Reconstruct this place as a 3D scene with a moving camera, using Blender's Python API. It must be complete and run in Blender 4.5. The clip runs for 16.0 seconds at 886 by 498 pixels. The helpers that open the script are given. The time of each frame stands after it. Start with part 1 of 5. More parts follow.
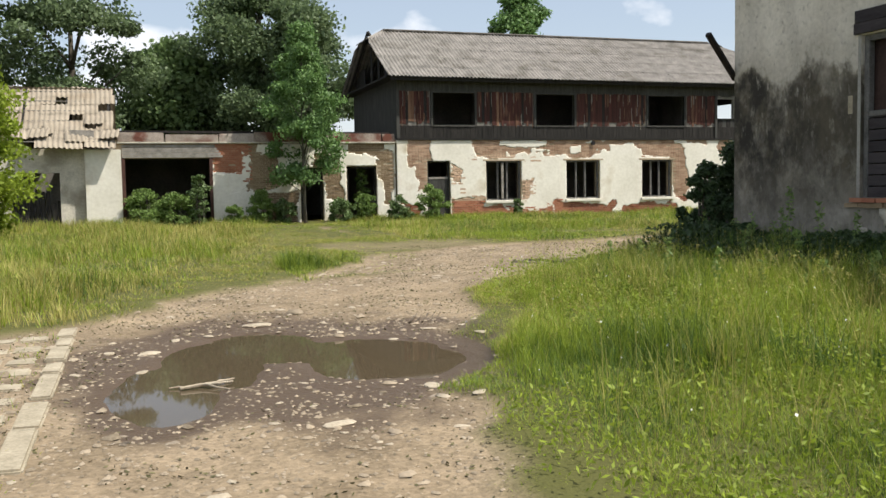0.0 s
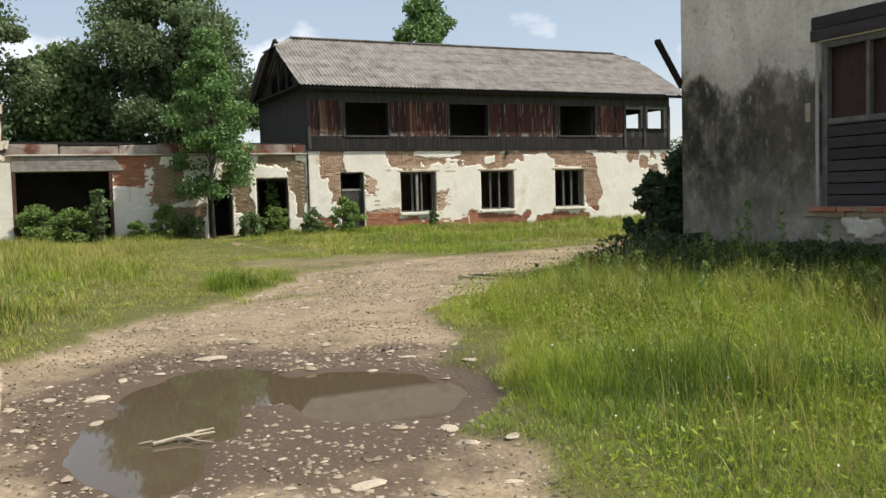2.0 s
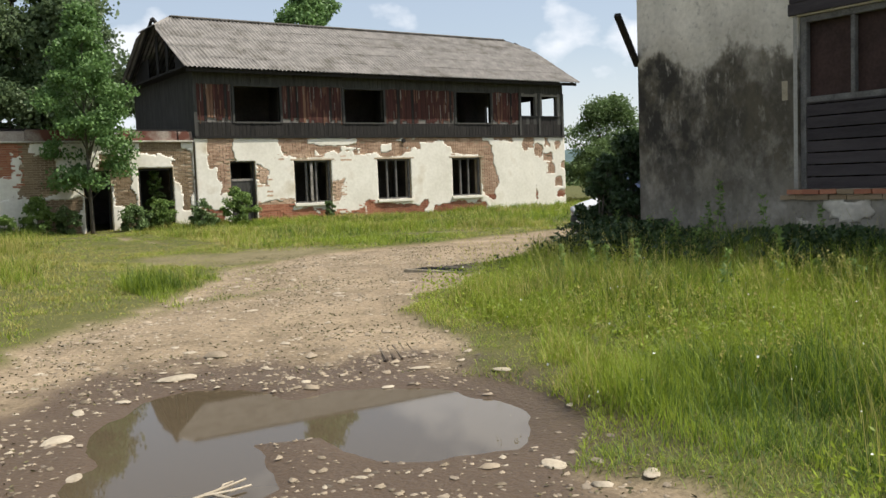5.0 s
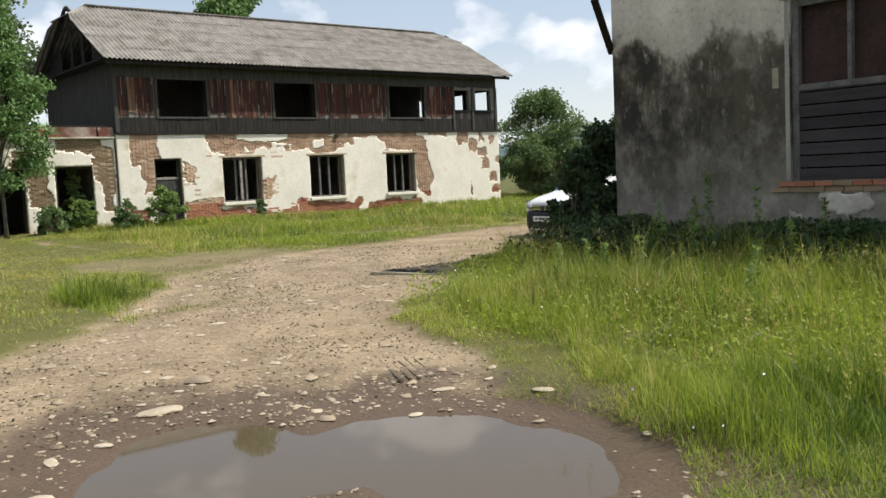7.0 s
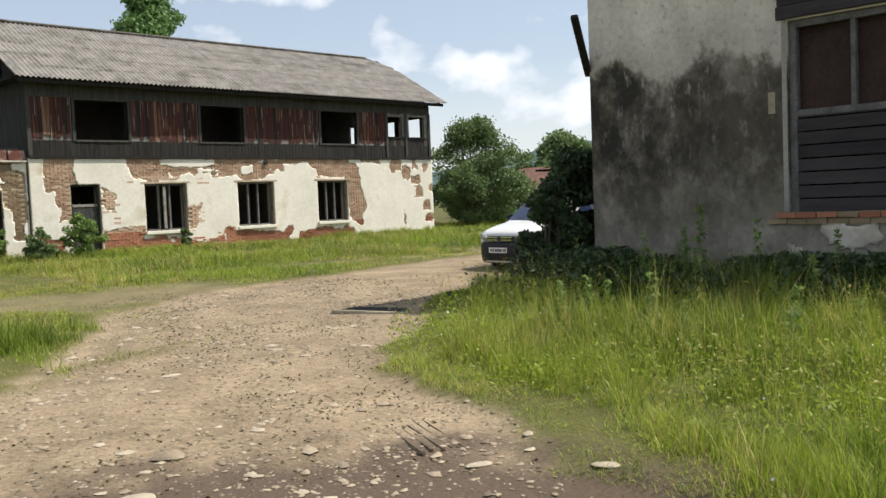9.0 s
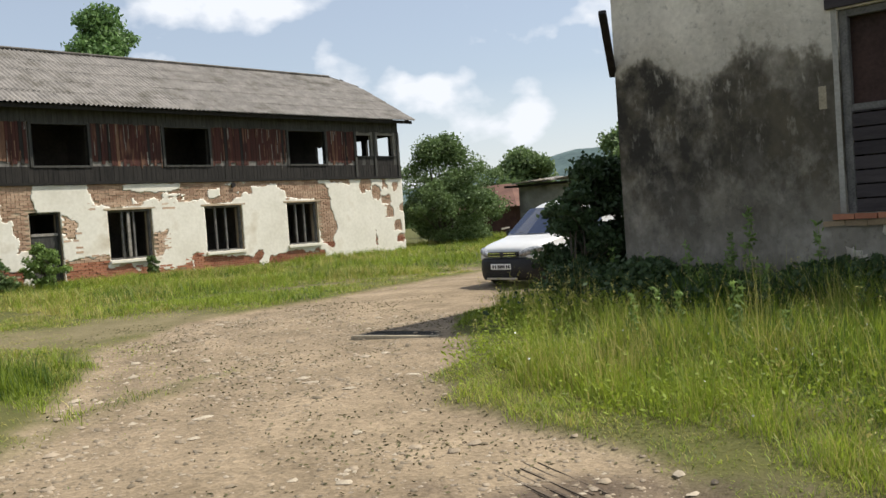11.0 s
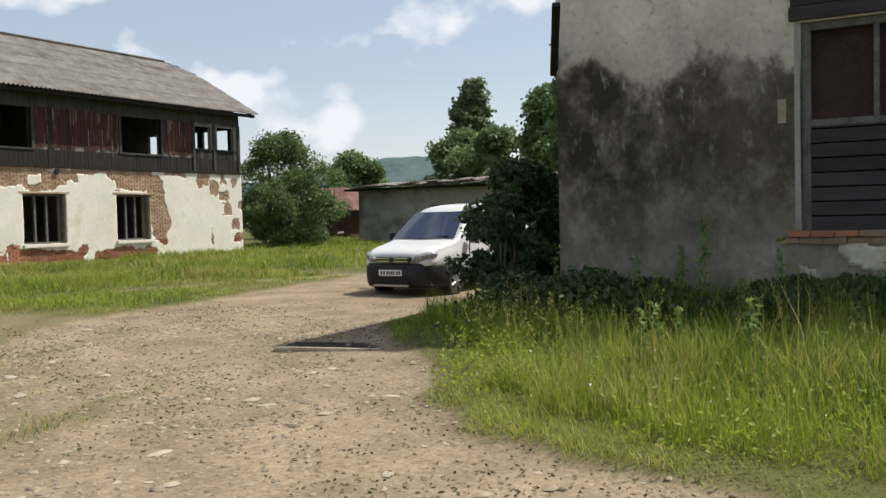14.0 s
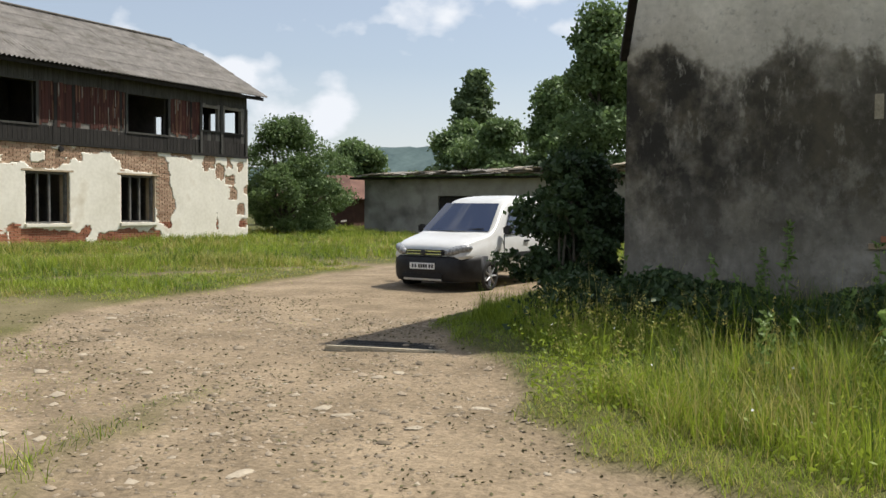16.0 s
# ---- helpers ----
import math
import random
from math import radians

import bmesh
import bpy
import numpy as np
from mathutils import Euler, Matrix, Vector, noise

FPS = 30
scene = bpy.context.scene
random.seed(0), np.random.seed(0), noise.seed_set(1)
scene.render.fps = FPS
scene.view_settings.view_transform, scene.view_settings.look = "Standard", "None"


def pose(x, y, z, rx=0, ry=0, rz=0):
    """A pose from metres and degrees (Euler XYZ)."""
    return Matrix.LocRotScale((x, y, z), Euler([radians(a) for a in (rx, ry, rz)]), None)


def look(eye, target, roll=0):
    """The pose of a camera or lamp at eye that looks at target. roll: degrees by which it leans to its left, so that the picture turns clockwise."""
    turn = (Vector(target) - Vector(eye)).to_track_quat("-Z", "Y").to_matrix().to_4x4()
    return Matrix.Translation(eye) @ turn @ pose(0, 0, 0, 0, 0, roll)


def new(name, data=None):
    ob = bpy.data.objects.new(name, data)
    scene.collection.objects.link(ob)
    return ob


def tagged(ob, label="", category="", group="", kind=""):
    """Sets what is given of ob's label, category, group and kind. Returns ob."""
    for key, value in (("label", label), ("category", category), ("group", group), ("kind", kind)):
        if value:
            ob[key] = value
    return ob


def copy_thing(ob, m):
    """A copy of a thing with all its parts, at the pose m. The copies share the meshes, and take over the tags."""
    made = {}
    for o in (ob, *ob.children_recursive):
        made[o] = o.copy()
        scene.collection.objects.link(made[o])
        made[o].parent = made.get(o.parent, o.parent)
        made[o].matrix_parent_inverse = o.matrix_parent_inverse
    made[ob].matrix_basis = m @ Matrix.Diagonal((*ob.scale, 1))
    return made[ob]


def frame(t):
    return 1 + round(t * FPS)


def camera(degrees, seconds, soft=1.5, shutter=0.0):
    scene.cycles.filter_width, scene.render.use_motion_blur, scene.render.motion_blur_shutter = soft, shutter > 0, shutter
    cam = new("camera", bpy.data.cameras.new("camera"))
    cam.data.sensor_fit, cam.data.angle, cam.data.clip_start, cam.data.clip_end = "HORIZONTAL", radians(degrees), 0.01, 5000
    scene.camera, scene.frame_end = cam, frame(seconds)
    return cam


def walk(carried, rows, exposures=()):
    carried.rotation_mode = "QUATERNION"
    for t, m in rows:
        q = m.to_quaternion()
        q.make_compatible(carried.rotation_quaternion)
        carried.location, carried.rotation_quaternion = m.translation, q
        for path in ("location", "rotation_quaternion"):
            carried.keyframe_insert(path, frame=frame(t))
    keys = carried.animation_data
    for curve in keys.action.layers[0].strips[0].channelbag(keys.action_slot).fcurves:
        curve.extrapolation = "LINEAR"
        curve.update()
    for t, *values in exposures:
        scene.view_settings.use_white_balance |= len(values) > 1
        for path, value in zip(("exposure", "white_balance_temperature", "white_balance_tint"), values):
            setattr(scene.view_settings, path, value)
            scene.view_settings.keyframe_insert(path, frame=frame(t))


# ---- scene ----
cam = camera(51.9, 16.0)
METRES, EYE, TILT, LEAN, TURN = 10.6, 1.69, 0.0, 0.0, -18.6
ROWS = [
    (0.0, 0.0, 0.0, 0.0, -0.07, -3.94, 0.98),
    (0.5, -0.0197, 0.0191, 0.0018, -2.54, -3.84, 1.61),
    (1.0, -0.0353, 0.0453, 0.0017, -4.91, -3.81, 2.03),
    (1.5, -0.0541, 0.0658, 0.0032, -6.21, -3.78, 1.71),
    (2.0, -0.0807, 0.0873, 0.0051, -6.84, -3.42, 1.6),
    (2.5, -0.102, 0.1084, 0.0023, -6.13, -2.7, 2.22),
    (3.0, -0.1209, 0.1408, 0.0049, -6.1, -1.92, 1.41),
    (3.5, -0.1436, 0.1639, 0.0019, -8.9, -1.89, 1.52),
    (4.0, -0.1614, 0.1884, 0.003, -11.84, -1.97, 2.49),
    (4.5, -0.1727, 0.2159, 0.0011, -13.6, -3.49, 2.35),
    (5.0, -0.1858, 0.2389, 0.0009, -15.42, -4.23, 2.05),
    (7.5, -0.2449, 0.3833, 0.0045, -22.04, -4.27, 2.72),
    (8.0, -0.2482, 0.4174, 0.0066, -23.38, -3.61, 2.63),
    (10.5, -0.286, 0.5787, 0.0018, -29.11, -2.88, 2.92),
    (11.0, -0.2988, 0.6106, 0.0001, -29.32, -1.94, 4.0),
    (11.5, -0.3107, 0.6442, 0.0029, -31.59, -1.15, 3.98),
    (12.0, -0.3271, 0.6734, 0.003, -35.13, -2.25, 4.43),
    (12.5, -0.3369, 0.7026, 0.0011, -36.42, -2.0, 3.79),
    (13.0, -0.341, 0.7316, 0.0024, -37.71, -1.53, 2.35),
    (13.5, -0.35, 0.7608, 0.0014, -40.88, -2.12, 1.4),
    (14.0, -0.3597, 0.7882, 0.0, -41.46, -2.11, 1.35),
    (14.5, -0.3634, 0.8183, 0.0012, -40.91, -1.24, 1.67),
    (15.0, -0.3696, 0.8461, 0.0023, -42.38, -1.77, 1.39),
    (15.5, -0.3746, 0.8697, 0.0015, -43.49, -3.08, 0.92),
    (16.0, -0.3655, 0.8974, -0.0002, -42.07, -2.64, -0.47),
]
walk(cam, [(t, pose(0, 0, EYE, TILT, LEAN, TURN) @ pose(METRES * x, METRES * y, METRES * z, 90 + pitch, roll, yaw)) for t, x, y, z, yaw, pitch, roll in ROWS],
     exposures=[(0.0, 0.44), (3.5, 0.34), (5.0, 0.38), (8.0, 0.42), (10.5, 0.36), (12.0, 0.24), (16.0, 0.24)])

# ---- world and sun ----
SUN_DIR = Vector((3.25, -2.25, 6.0)).normalized()
world = bpy.data.worlds.new("sky")
scene.world = world
world.use_nodes = True
wn, wl = world.node_tree.nodes, world.node_tree.links
wn.clear()
sky = wn.new("ShaderNodeTexSky")
sky.sky_type = "NISHITA"
sky.sun_disc = False
sky.sun_elevation = math.asin(SUN_DIR.z)
sky.sun_rotation = math.atan2(SUN_DIR.x, SUN_DIR.y)
sky.air_density, sky.dust_density, sky.ozone_density = 1.0, 1.2, 1.2
wtc = wn.new("ShaderNodeTexCoord")
wsep = wn.new("ShaderNodeSeparateXYZ")
wl.new(wtc.outputs["Generated"], wsep.inputs[0])
wmap = wn.new("ShaderNodeMapping")
wmap.inputs["Scale"].default_value = (1.0, 1.0, 1.5)
wmap.inputs["Location"].default_value = (3.3, 1.7, 0.4)
wl.new(wtc.outputs["Generated"], wmap.inputs["Vector"])
wnoise = wn.new("ShaderNodeTexNoise")
wnoise.inputs["Scale"].default_value = 7.5
wnoise.inputs["Detail"].default_value = 6
wnoise.inputs["Roughness"].default_value = 0.46
wl.new(wmap.outputs[0], wnoise.inputs["Vector"])
wramp = wn.new("ShaderNodeValToRGB")
wramp.color_ramp.elements[0].position, wramp.color_ramp.elements[1].position = 0.535, 0.61
wramp.color_ramp.elements[0].color = (0.29, 0.29, 0.29, 1)
wl.new(wnoise.outputs["Fac"], wramp.inputs[0])
whaze = wn.new("ShaderNodeMapRange")
whaze.inputs["From Min"].default_value, whaze.inputs["From Max"].default_value = 0.0, 0.22
whaze.inputs["To Min"].default_value, whaze.inputs["To Max"].default_value = 0.7, 0.1
wl.new(wsep.outputs["Z"], whaze.inputs["Value"])
wmax = wn.new("ShaderNodeMath")
wmax.operation = "MAXIMUM"
wl.new(wramp.outputs[0], wmax.inputs[0])
wl.new(whaze.outputs[0], wmax.inputs[1])
wmix = wn.new("ShaderNodeMixRGB")
wmix.inputs["Color2"].default_value = (7.7, 8.0, 8.5, 1)
wl.new(wmax.outputs[0], wmix.inputs["Fac"])
wl.new(sky.outputs[0], wmix.inputs["Color1"])
wbg = wn.new("ShaderNodeBackground")
wbg.inputs["Strength"].default_value = 0.097
wl.new(wmix.outputs[0], wbg.inputs["Color"])
wout = wn.new("ShaderNodeOutputWorld")
wl.new(wbg.outputs[0], wout.inputs["Surface"])

sun = new("sun", bpy.data.lights.new("sun", "SUN"))
sun.data.energy, sun.data.angle, sun.data.color = 4.6, radians(0.6), (1.0, 0.95, 0.86)
sun.matrix_world = look(SUN_DIR * 60, (0, 0, 0))


# ---- materials ----
def rgb(c):
    return (*c, 1.0)


def mat(name, dark, light, scale=3.0, fine=40.0, rough=0.9, bump=0.3, metal=0.0, spec=0.3, stretch=(1, 1, 1),
        stain=None, stain_scale=0.7, stain_at=(0.5, 0.62), jitter=0.0, island=0.0, dist=0.01):
    """Two-scale procedural surface: broad tone, fine grain, optional stain colour."""
    m = bpy.data.materials.new(name)
    m.use_nodes = True
    n, l = m.node_tree.nodes, m.node_tree.links
    b = n["Principled BSDF"]
    b.inputs["Roughness"].default_value = rough
    b.inputs["Metallic"].default_value = metal
    b.inputs["Specular IOR Level"].default_value = spec
    tc = n.new("ShaderNodeTexCoord")
    mp = n.new("ShaderNodeMapping")
    mp.inputs["Scale"].default_value = stretch
    l.new(tc.outputs["Object"], mp.inputs["Vector"])
    a = n.new("ShaderNodeTexNoise")
    a.inputs["Scale"].default_value, a.inputs["Detail"].default_value = scale, 6
    f = n.new("ShaderNodeTexNoise")
    f.inputs["Scale"].default_value, f.inputs["Detail"].default_value = fine, 5
    l.new(mp.outputs[0], a.inputs["Vector"])
    l.new(mp.outputs[0], f.inputs["Vector"])
    add = n.new("ShaderNodeMath")
    add.operation = "MULTIPLY_ADD"
    l.new(f.outputs["Fac"], add.inputs[0])
    add.inputs[1].default_value = 0.7
    l.new(a.outputs["Fac"], add.inputs[2])
    last = add.outputs[0]
    for amount, node_name, socket in ((jitter, "ShaderNodeObjectInfo", "Random"), (island, "ShaderNodeNewGeometry", "Random Per Island")):
        if amount:
            o = n.new(node_name)
            j = n.new("ShaderNodeMath")
            j.operation = "MULTIPLY_ADD"
            l.new(o.outputs[socket], j.inputs[0])
            j.inputs[1].default_value = amount
            l.new(last, j.inputs[2])
            last = j.outputs[0]
    extra = (jitter + island) / 2
    r = n.new("ShaderNodeMapRange")
    r.inputs["From Min"].default_value, r.inputs["From Max"].default_value = 0.6 + extra * 0.4, 1.1 + extra * 1.6
    l.new(last, r.inputs["Value"])
    mx = n.new("ShaderNodeMixRGB")
    mx.inputs["Color1"].default_value, mx.inputs["Color2"].default_value = rgb(dark), rgb(light)
    l.new(r.outputs[0], mx.inputs["Fac"])
    col = mx.outputs[0]
    if stain:
        s = n.new("ShaderNodeTexNoise")
        s.inputs["Scale"].default_value, s.inputs["Detail"].default_value = stain_scale, 7
        l.new(mp.outputs[0], s.inputs["Vector"])
        sr = n.new("ShaderNodeMapRange")
        sr.inputs["From Min"].default_value, sr.inputs["From Max"].default_value = stain_at
        l.new(s.outputs["Fac"], sr.inputs["Value"])
        m2 = n.new("ShaderNodeMixRGB")
        l.new(sr.outputs[0], m2.inputs["Fac"])
        l.new(col, m2.inputs["Color1"])
        m2.inputs["Color2"].default_value = rgb(stain)
        col = m2.outputs[0]
    l.new(col, b.inputs["Base Color"])
    if bump:
        bp = n.new("ShaderNodeBump")
        bp.inputs["Strength"].default_value, bp.inputs["Distance"].default_value = bump, dist
        l.new(add.outputs[0], bp.inputs["Height"])
        l.new(bp.outputs[0], b.inputs["Normal"])
    return m


def leaf_mat(name, dark, light, through_light=0.35):
    m = mat(name, dark, light, 0.6, 5, 0.55, 0, spec=0.35, island=0.5)
    n, l = m.node_tree.nodes, m.node_tree.links
    b = n["Principled BSDF"]
    t = n.new("ShaderNodeBsdfTranslucent")
    mixs = n.new("ShaderNodeMixShader")
    mixs.inputs[0].default_value = through_light
    l.new(b.inputs["Base Color"].links[0].from_socket, t.inputs["Color"])
    l.new(b.outputs[0], mixs.inputs[1])
    l.new(t.outputs[0], mixs.inputs[2])
    l.new(mixs.outputs[0], n["Material Output"].inputs["Surface"])
    return m


M_PLASTER = mat("whitewash_plaster", (0.66, 0.62, 0.52), (0.82, 0.78, 0.68), 0.9, 9, 0.95, 0.12, stain=(0.45, 0.37, 0.24), stain_scale=0.9, stain_at=(0.58, 0.8))
M_OLDPLASTER = mat("peeling_plaster", (0.40, 0.37, 0.31), (0.68, 0.63, 0.53), 1.4, 16, 0.95, 0.3, stain=(0.25, 0.21, 0.16), stain_scale=0.8, stain_at=(0.5, 0.7))
M_BRICK = mat("orange_brick", (0.28, 0.17, 0.11), (0.60, 0.43, 0.30), 2, 30, 0.95, 0.4, island=0.7, jitter=0.7)
M_TANBRICK = mat("tan_brick", (0.17, 0.115, 0.065), (0.33, 0.25, 0.16), 2, 30, 0.95, 0.4, island=0.6, jitter=0.6)
M_REDBRICK = mat("red_brick", (0.22, 0.075, 0.045), (0.42, 0.19, 0.11), 2, 30, 0.95, 0.4, island=0.6, jitter=0.6)
M_MORTAR = mat("crumbling_mortar", (0.30, 0.23, 0.15), (0.52, 0.42, 0.30), 2, 25, 1, 0.5)
M_REDBOARD = mat("peeling_red_boards", (0.020, 0.012, 0.010), (0.090, 0.031, 0.023), 4, 30, 0.85, 0.4, stretch=(3, 3, 0.35), stain=(0.24, 0.13, 0.08), stain_scale=2.2, stain_at=(0.56, 0.72), island=0.4, jitter=0.4)
M_STREAK = mat("bare_streaked_board", (0.10, 0.045, 0.028), (0.27, 0.16, 0.10), 4, 30, 0.9, 0.4, stretch=(3, 3, 0.3), jitter=0.4)
M_GREYBOARD = mat("weathered_grey_boards", (0.03, 0.029, 0.026), (0.085, 0.082, 0.073), 4, 30, 0.9, 0.4, stretch=(3, 3, 0.35), jitter=0.15)
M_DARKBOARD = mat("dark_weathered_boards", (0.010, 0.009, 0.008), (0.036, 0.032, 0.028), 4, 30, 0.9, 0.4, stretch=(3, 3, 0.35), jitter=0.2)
M_PALEWOOD = mat("bleached_wood", (0.16, 0.145, 0.125), (0.36, 0.33, 0.29), 5, 40, 0.9, 0.3)
M_HBOARD = mat("dark_stained_planks", (0.022, 0.018, 0.02), (0.065, 0.055, 0.056), 4, 30, 0.85, 0.35, stretch=(3, 0.35, 3), jitter=0.4)
M_RUSTPLY = mat("reddish_brown_ply", (0.045, 0.02, 0.016), (0.10, 0.05, 0.038), 2, 25, 0.85, 0.2)
M_SLATE = mat("weathered_asbestos_sheet", (0.13, 0.12, 0.108), (0.31, 0.285, 0.255), 2.6, 22, 0.95, 0.4, stain=(0.10, 0.09, 0.07), stain_scale=1.2, stain_at=(0.52, 0.75), island=0.3)
M_DARKPLY = mat("dark_brown_ply", (0.022, 0.013, 0.011), (0.06, 0.034, 0.028), 2, 25, 0.85, 0.2)
M_SLATE2 = mat("pale_asbestos_sheet", (0.21, 0.178, 0.135), (0.38, 0.325, 0.25), 1.3, 25, 0.95, 0.4, stain=(0.25, 0.20, 0.14), stain_scale=1.2, stain_at=(0.5, 0.75), island=0.3)
M_INTERIOR = mat("dusty_interior", (0.13, 0.12, 0.105), (0.27, 0.25, 0.22), 1, 12, 1, 0.2)
M_CONCRETE = mat("grey_concrete", (0.26, 0.25, 0.22), (0.44, 0.42, 0.38), 1.5, 25, 0.95, 0.4, stain=(0.14, 0.13, 0.12), stain_scale=0.6, stain_at=(0.5, 0.66))
M_KERB = mat("pale_kerb_stone", (0.25, 0.215, 0.15), (0.42, 0.365, 0.27), 5, 40, 0.95, 0.4)
M_STONE = mat("pale_gravel_stone", (0.14, 0.112, 0.076), (0.37, 0.30, 0.215), 8, 60, 0.95, 0.3, island=0.8)
M_BIGSTONE = mat("pale_flat_stone", (0.28, 0.235, 0.17), (0.48, 0.41, 0.31), 8, 60, 0.9, 0.4, jitter=0.3)
M_BARK = mat("grey_bark", (0.05, 0.042, 0.032), (0.15, 0.13, 0.10), 4, 30, 0.95, 0.6, stretch=(3, 3, 0.5))
M_FRAMEGREY = mat("grey_painted_frame", (0.075, 0.072, 0.068), (0.18, 0.172, 0.16), 5, 40, 0.85, 0.3)
M_DEBRIS = mat("dark_leaf_litter", (0.05, 0.05, 0.022), (0.17, 0.15, 0.075), 8, 60, 0.95, 0, island=0.8)
M_PARAPET = mat("peeling_parapet", (0.20, 0.155, 0.125), (0.44, 0.385, 0.33), 2.2, 22, 0.95, 0.5, stain=(0.13, 0.052, 0.036), stain_scale=1.3, stain_at=(0.46, 0.6), jitter=0.3)
M_MUDSTONE = mat("muddy_stone", (0.07, 0.055, 0.04), (0.30, 0.245, 0.18), 8, 60, 0.8, 0.3, island=0.9)
M_MUDRIDGE = mat("drying_mud", (0.07, 0.052, 0.036), (0.15, 0.115, 0.08), 5, 40, 0.8, 0.5)
M_CHAR = mat("charred_wood", (0.008, 0.007, 0.007), (0.03, 0.024, 0.022), 6, 40, 0.8, 0.6)
M_RUSTROOF = mat("red_brown_roof", (0.10, 0.05, 0.036), (0.18, 0.095, 0.07), 1, 15, 0.9, 0.3)
M_LEAF_A = leaf_mat("alder_leaves", (0.06, 0.095, 0.04), (0.20, 0.27, 0.125), 0.42)
M_LEAF_B = leaf_mat("ash_leaves", (0.065, 0.13, 0.035), (0.20, 0.33, 0.105))
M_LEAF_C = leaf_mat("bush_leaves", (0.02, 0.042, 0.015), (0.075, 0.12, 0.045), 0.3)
M_LEAF_D = leaf_mat("weed_leaves", (0.085, 0.145, 0.032), (0.27, 0.38, 0.11), 0.42)
M_LEAF_F = leaf_mat("orchard_leaves", (0.07, 0.11, 0.035), (0.20, 0.29, 0.11))
M_GRASS = leaf_mat("lush_grass", (0.10, 0.155, 0.012), (0.38, 0.465, 0.055), 0.46)
M_DARKGRASS = leaf_mat("dark_sedge", (0.04, 0.085, 0.012), (0.14, 0.22, 0.035), 0.4)
M_DRYGRASS = leaf_mat("seeding_grass", (0.24, 0.23, 0.045), (0.54, 0.48, 0.16), 0.42)
M_FLOWER = mat("white_flower", (0.7, 0.7, 0.66), (0.85, 0.85, 0.8), 5, 30, 0.8, 0)
# distance haze is painted into this blue-green hill colour
M_HILL = mat("haze_tinted_hill", (0.045, 0.075, 0.078), (0.10, 0.145, 0.14), 0.03, 0.2, 1, 0)
M_CARWHITE = mat("white_car_paint", (0.60, 0.60, 0.59), (0.68, 0.68, 0.67), 2, 30, 0.25, 0, spec=0.5, stain=(0.50, 0.48, 0.43), stain_scale=2, stain_at=(0.6, 0.85))
M_CARPLASTIC = mat("black_bumper_plastic", (0.012, 0.012, 0.013), (0.028, 0.028, 0.03), 8, 90, 0.55, 0.1)
M_TYRE = mat("tyre_rubber", (0.012, 0.012, 0.012), (0.03, 0.029, 0.027), 8, 90, 0.9, 0.2)
M_RIM = mat("silver_rim", (0.42, 0.42, 0.43), (0.58, 0.58, 0.6), 8, 60, 0.35, 0, metal=0.8)
M_CHROME = mat("chrome", (0.65, 0.65, 0.66), (0.8, 0.8, 0.8), 8, 60, 0.15, 0, metal=1.0)
M_LAMPGLASS = mat("headlight_glass", (0.10, 0.105, 0.11), (0.42, 0.43, 0.44), 22, 60, 0.1, 0, spec=0.8)
M_AMBER = mat("dark_trim", (0.02, 0.02, 0.02), (0.04, 0.04, 0.04), 8, 60, 0.5, 0)
M_PLATE = mat("number_plate_white", (0.72, 0.72, 0.70), (0.8, 0.8, 0.78), 8, 60, 0.4, 0)
M_INK = mat("black_ink", (0.01, 0.01, 0.012), (0.02, 0.02, 0.02), 8, 60, 0.6, 0)

M_CARGLASS = bpy.data.materials.new("tinted_windscreen")
M_CARGLASS.use_nodes = True
gb = M_CARGLASS.node_tree.nodes["Principled BSDF"]
gb.inputs["Base Color"].default_value = (0.022, 0.034, 0.075, 1)
gb.inputs["Roughness"].default_value = 0.04
gb.inputs["Specular IOR Level"].default_value = 0.7

M_WATER = bpy.data.materials.new("muddy_water")
M_WATER.use_nodes = True
wb = M_WATER.node_tree.nodes["Principled BSDF"]
wb.inputs["Base Color"].default_value = (0.085, 0.065, 0.04, 1)
wb.inputs["Roughness"].default_value = 0.03
wb.inputs["IOR"].default_value = 1.33


# ---- mesh helpers ----
def finish(name, bm, material, parent=None, label="", smooth=False):
    me = bpy.data.meshes.new(name)
    bm.normal_update()
    bm.to_mesh(me)
    bm.free()
    for mm in (material if isinstance(material, (list, tuple)) else [material]):
        me.materials.append(mm)
    if smooth:
        me.polygons.foreach_set("use_smooth", [True] * len(me.polygons))
    ob = new(name, me)
    if parent is not None:
        ob.parent = parent
    if label:
        ob["label"] = label
    return ob


def part(name, bm, material, parent, label="", smooth=False):
    return finish(name, bm, material, parent, label, smooth)


def thing(name, label, category, at=(0, 0, 0), group="", kind="", rz=0):
    ob = new(name)
    ob.matrix_basis = pose(*at, 0, 0, rz)
    return tagged(ob, label, category, group, kind)


def box(x0, x1, y0, y1, z0, z1, bevel=0.0, bm=None, jig=0.0):
    bm = bm or bmesh.new()
    r = bmesh.ops.create_cube(bm, size=1)
    for v in r["verts"]:
        v.co = Vector((x0 + (v.co.x + .5) * (x1 - x0), y0 + (v.co.y + .5) * (y1 - y0), z0 + (v.co.z + .5) * (z1 - z0)))
        if jig:
            v.co += Vector((random.uniform(-jig, jig), random.uniform(-jig, jig), random.uniform(-jig, jig)))
    if bevel:
        bmesh.ops.bevel(bm, geom=list({e for v in r["verts"] for e in v.link_edges}), offset=bevel, segments=2, affect="EDGES")
    return bm


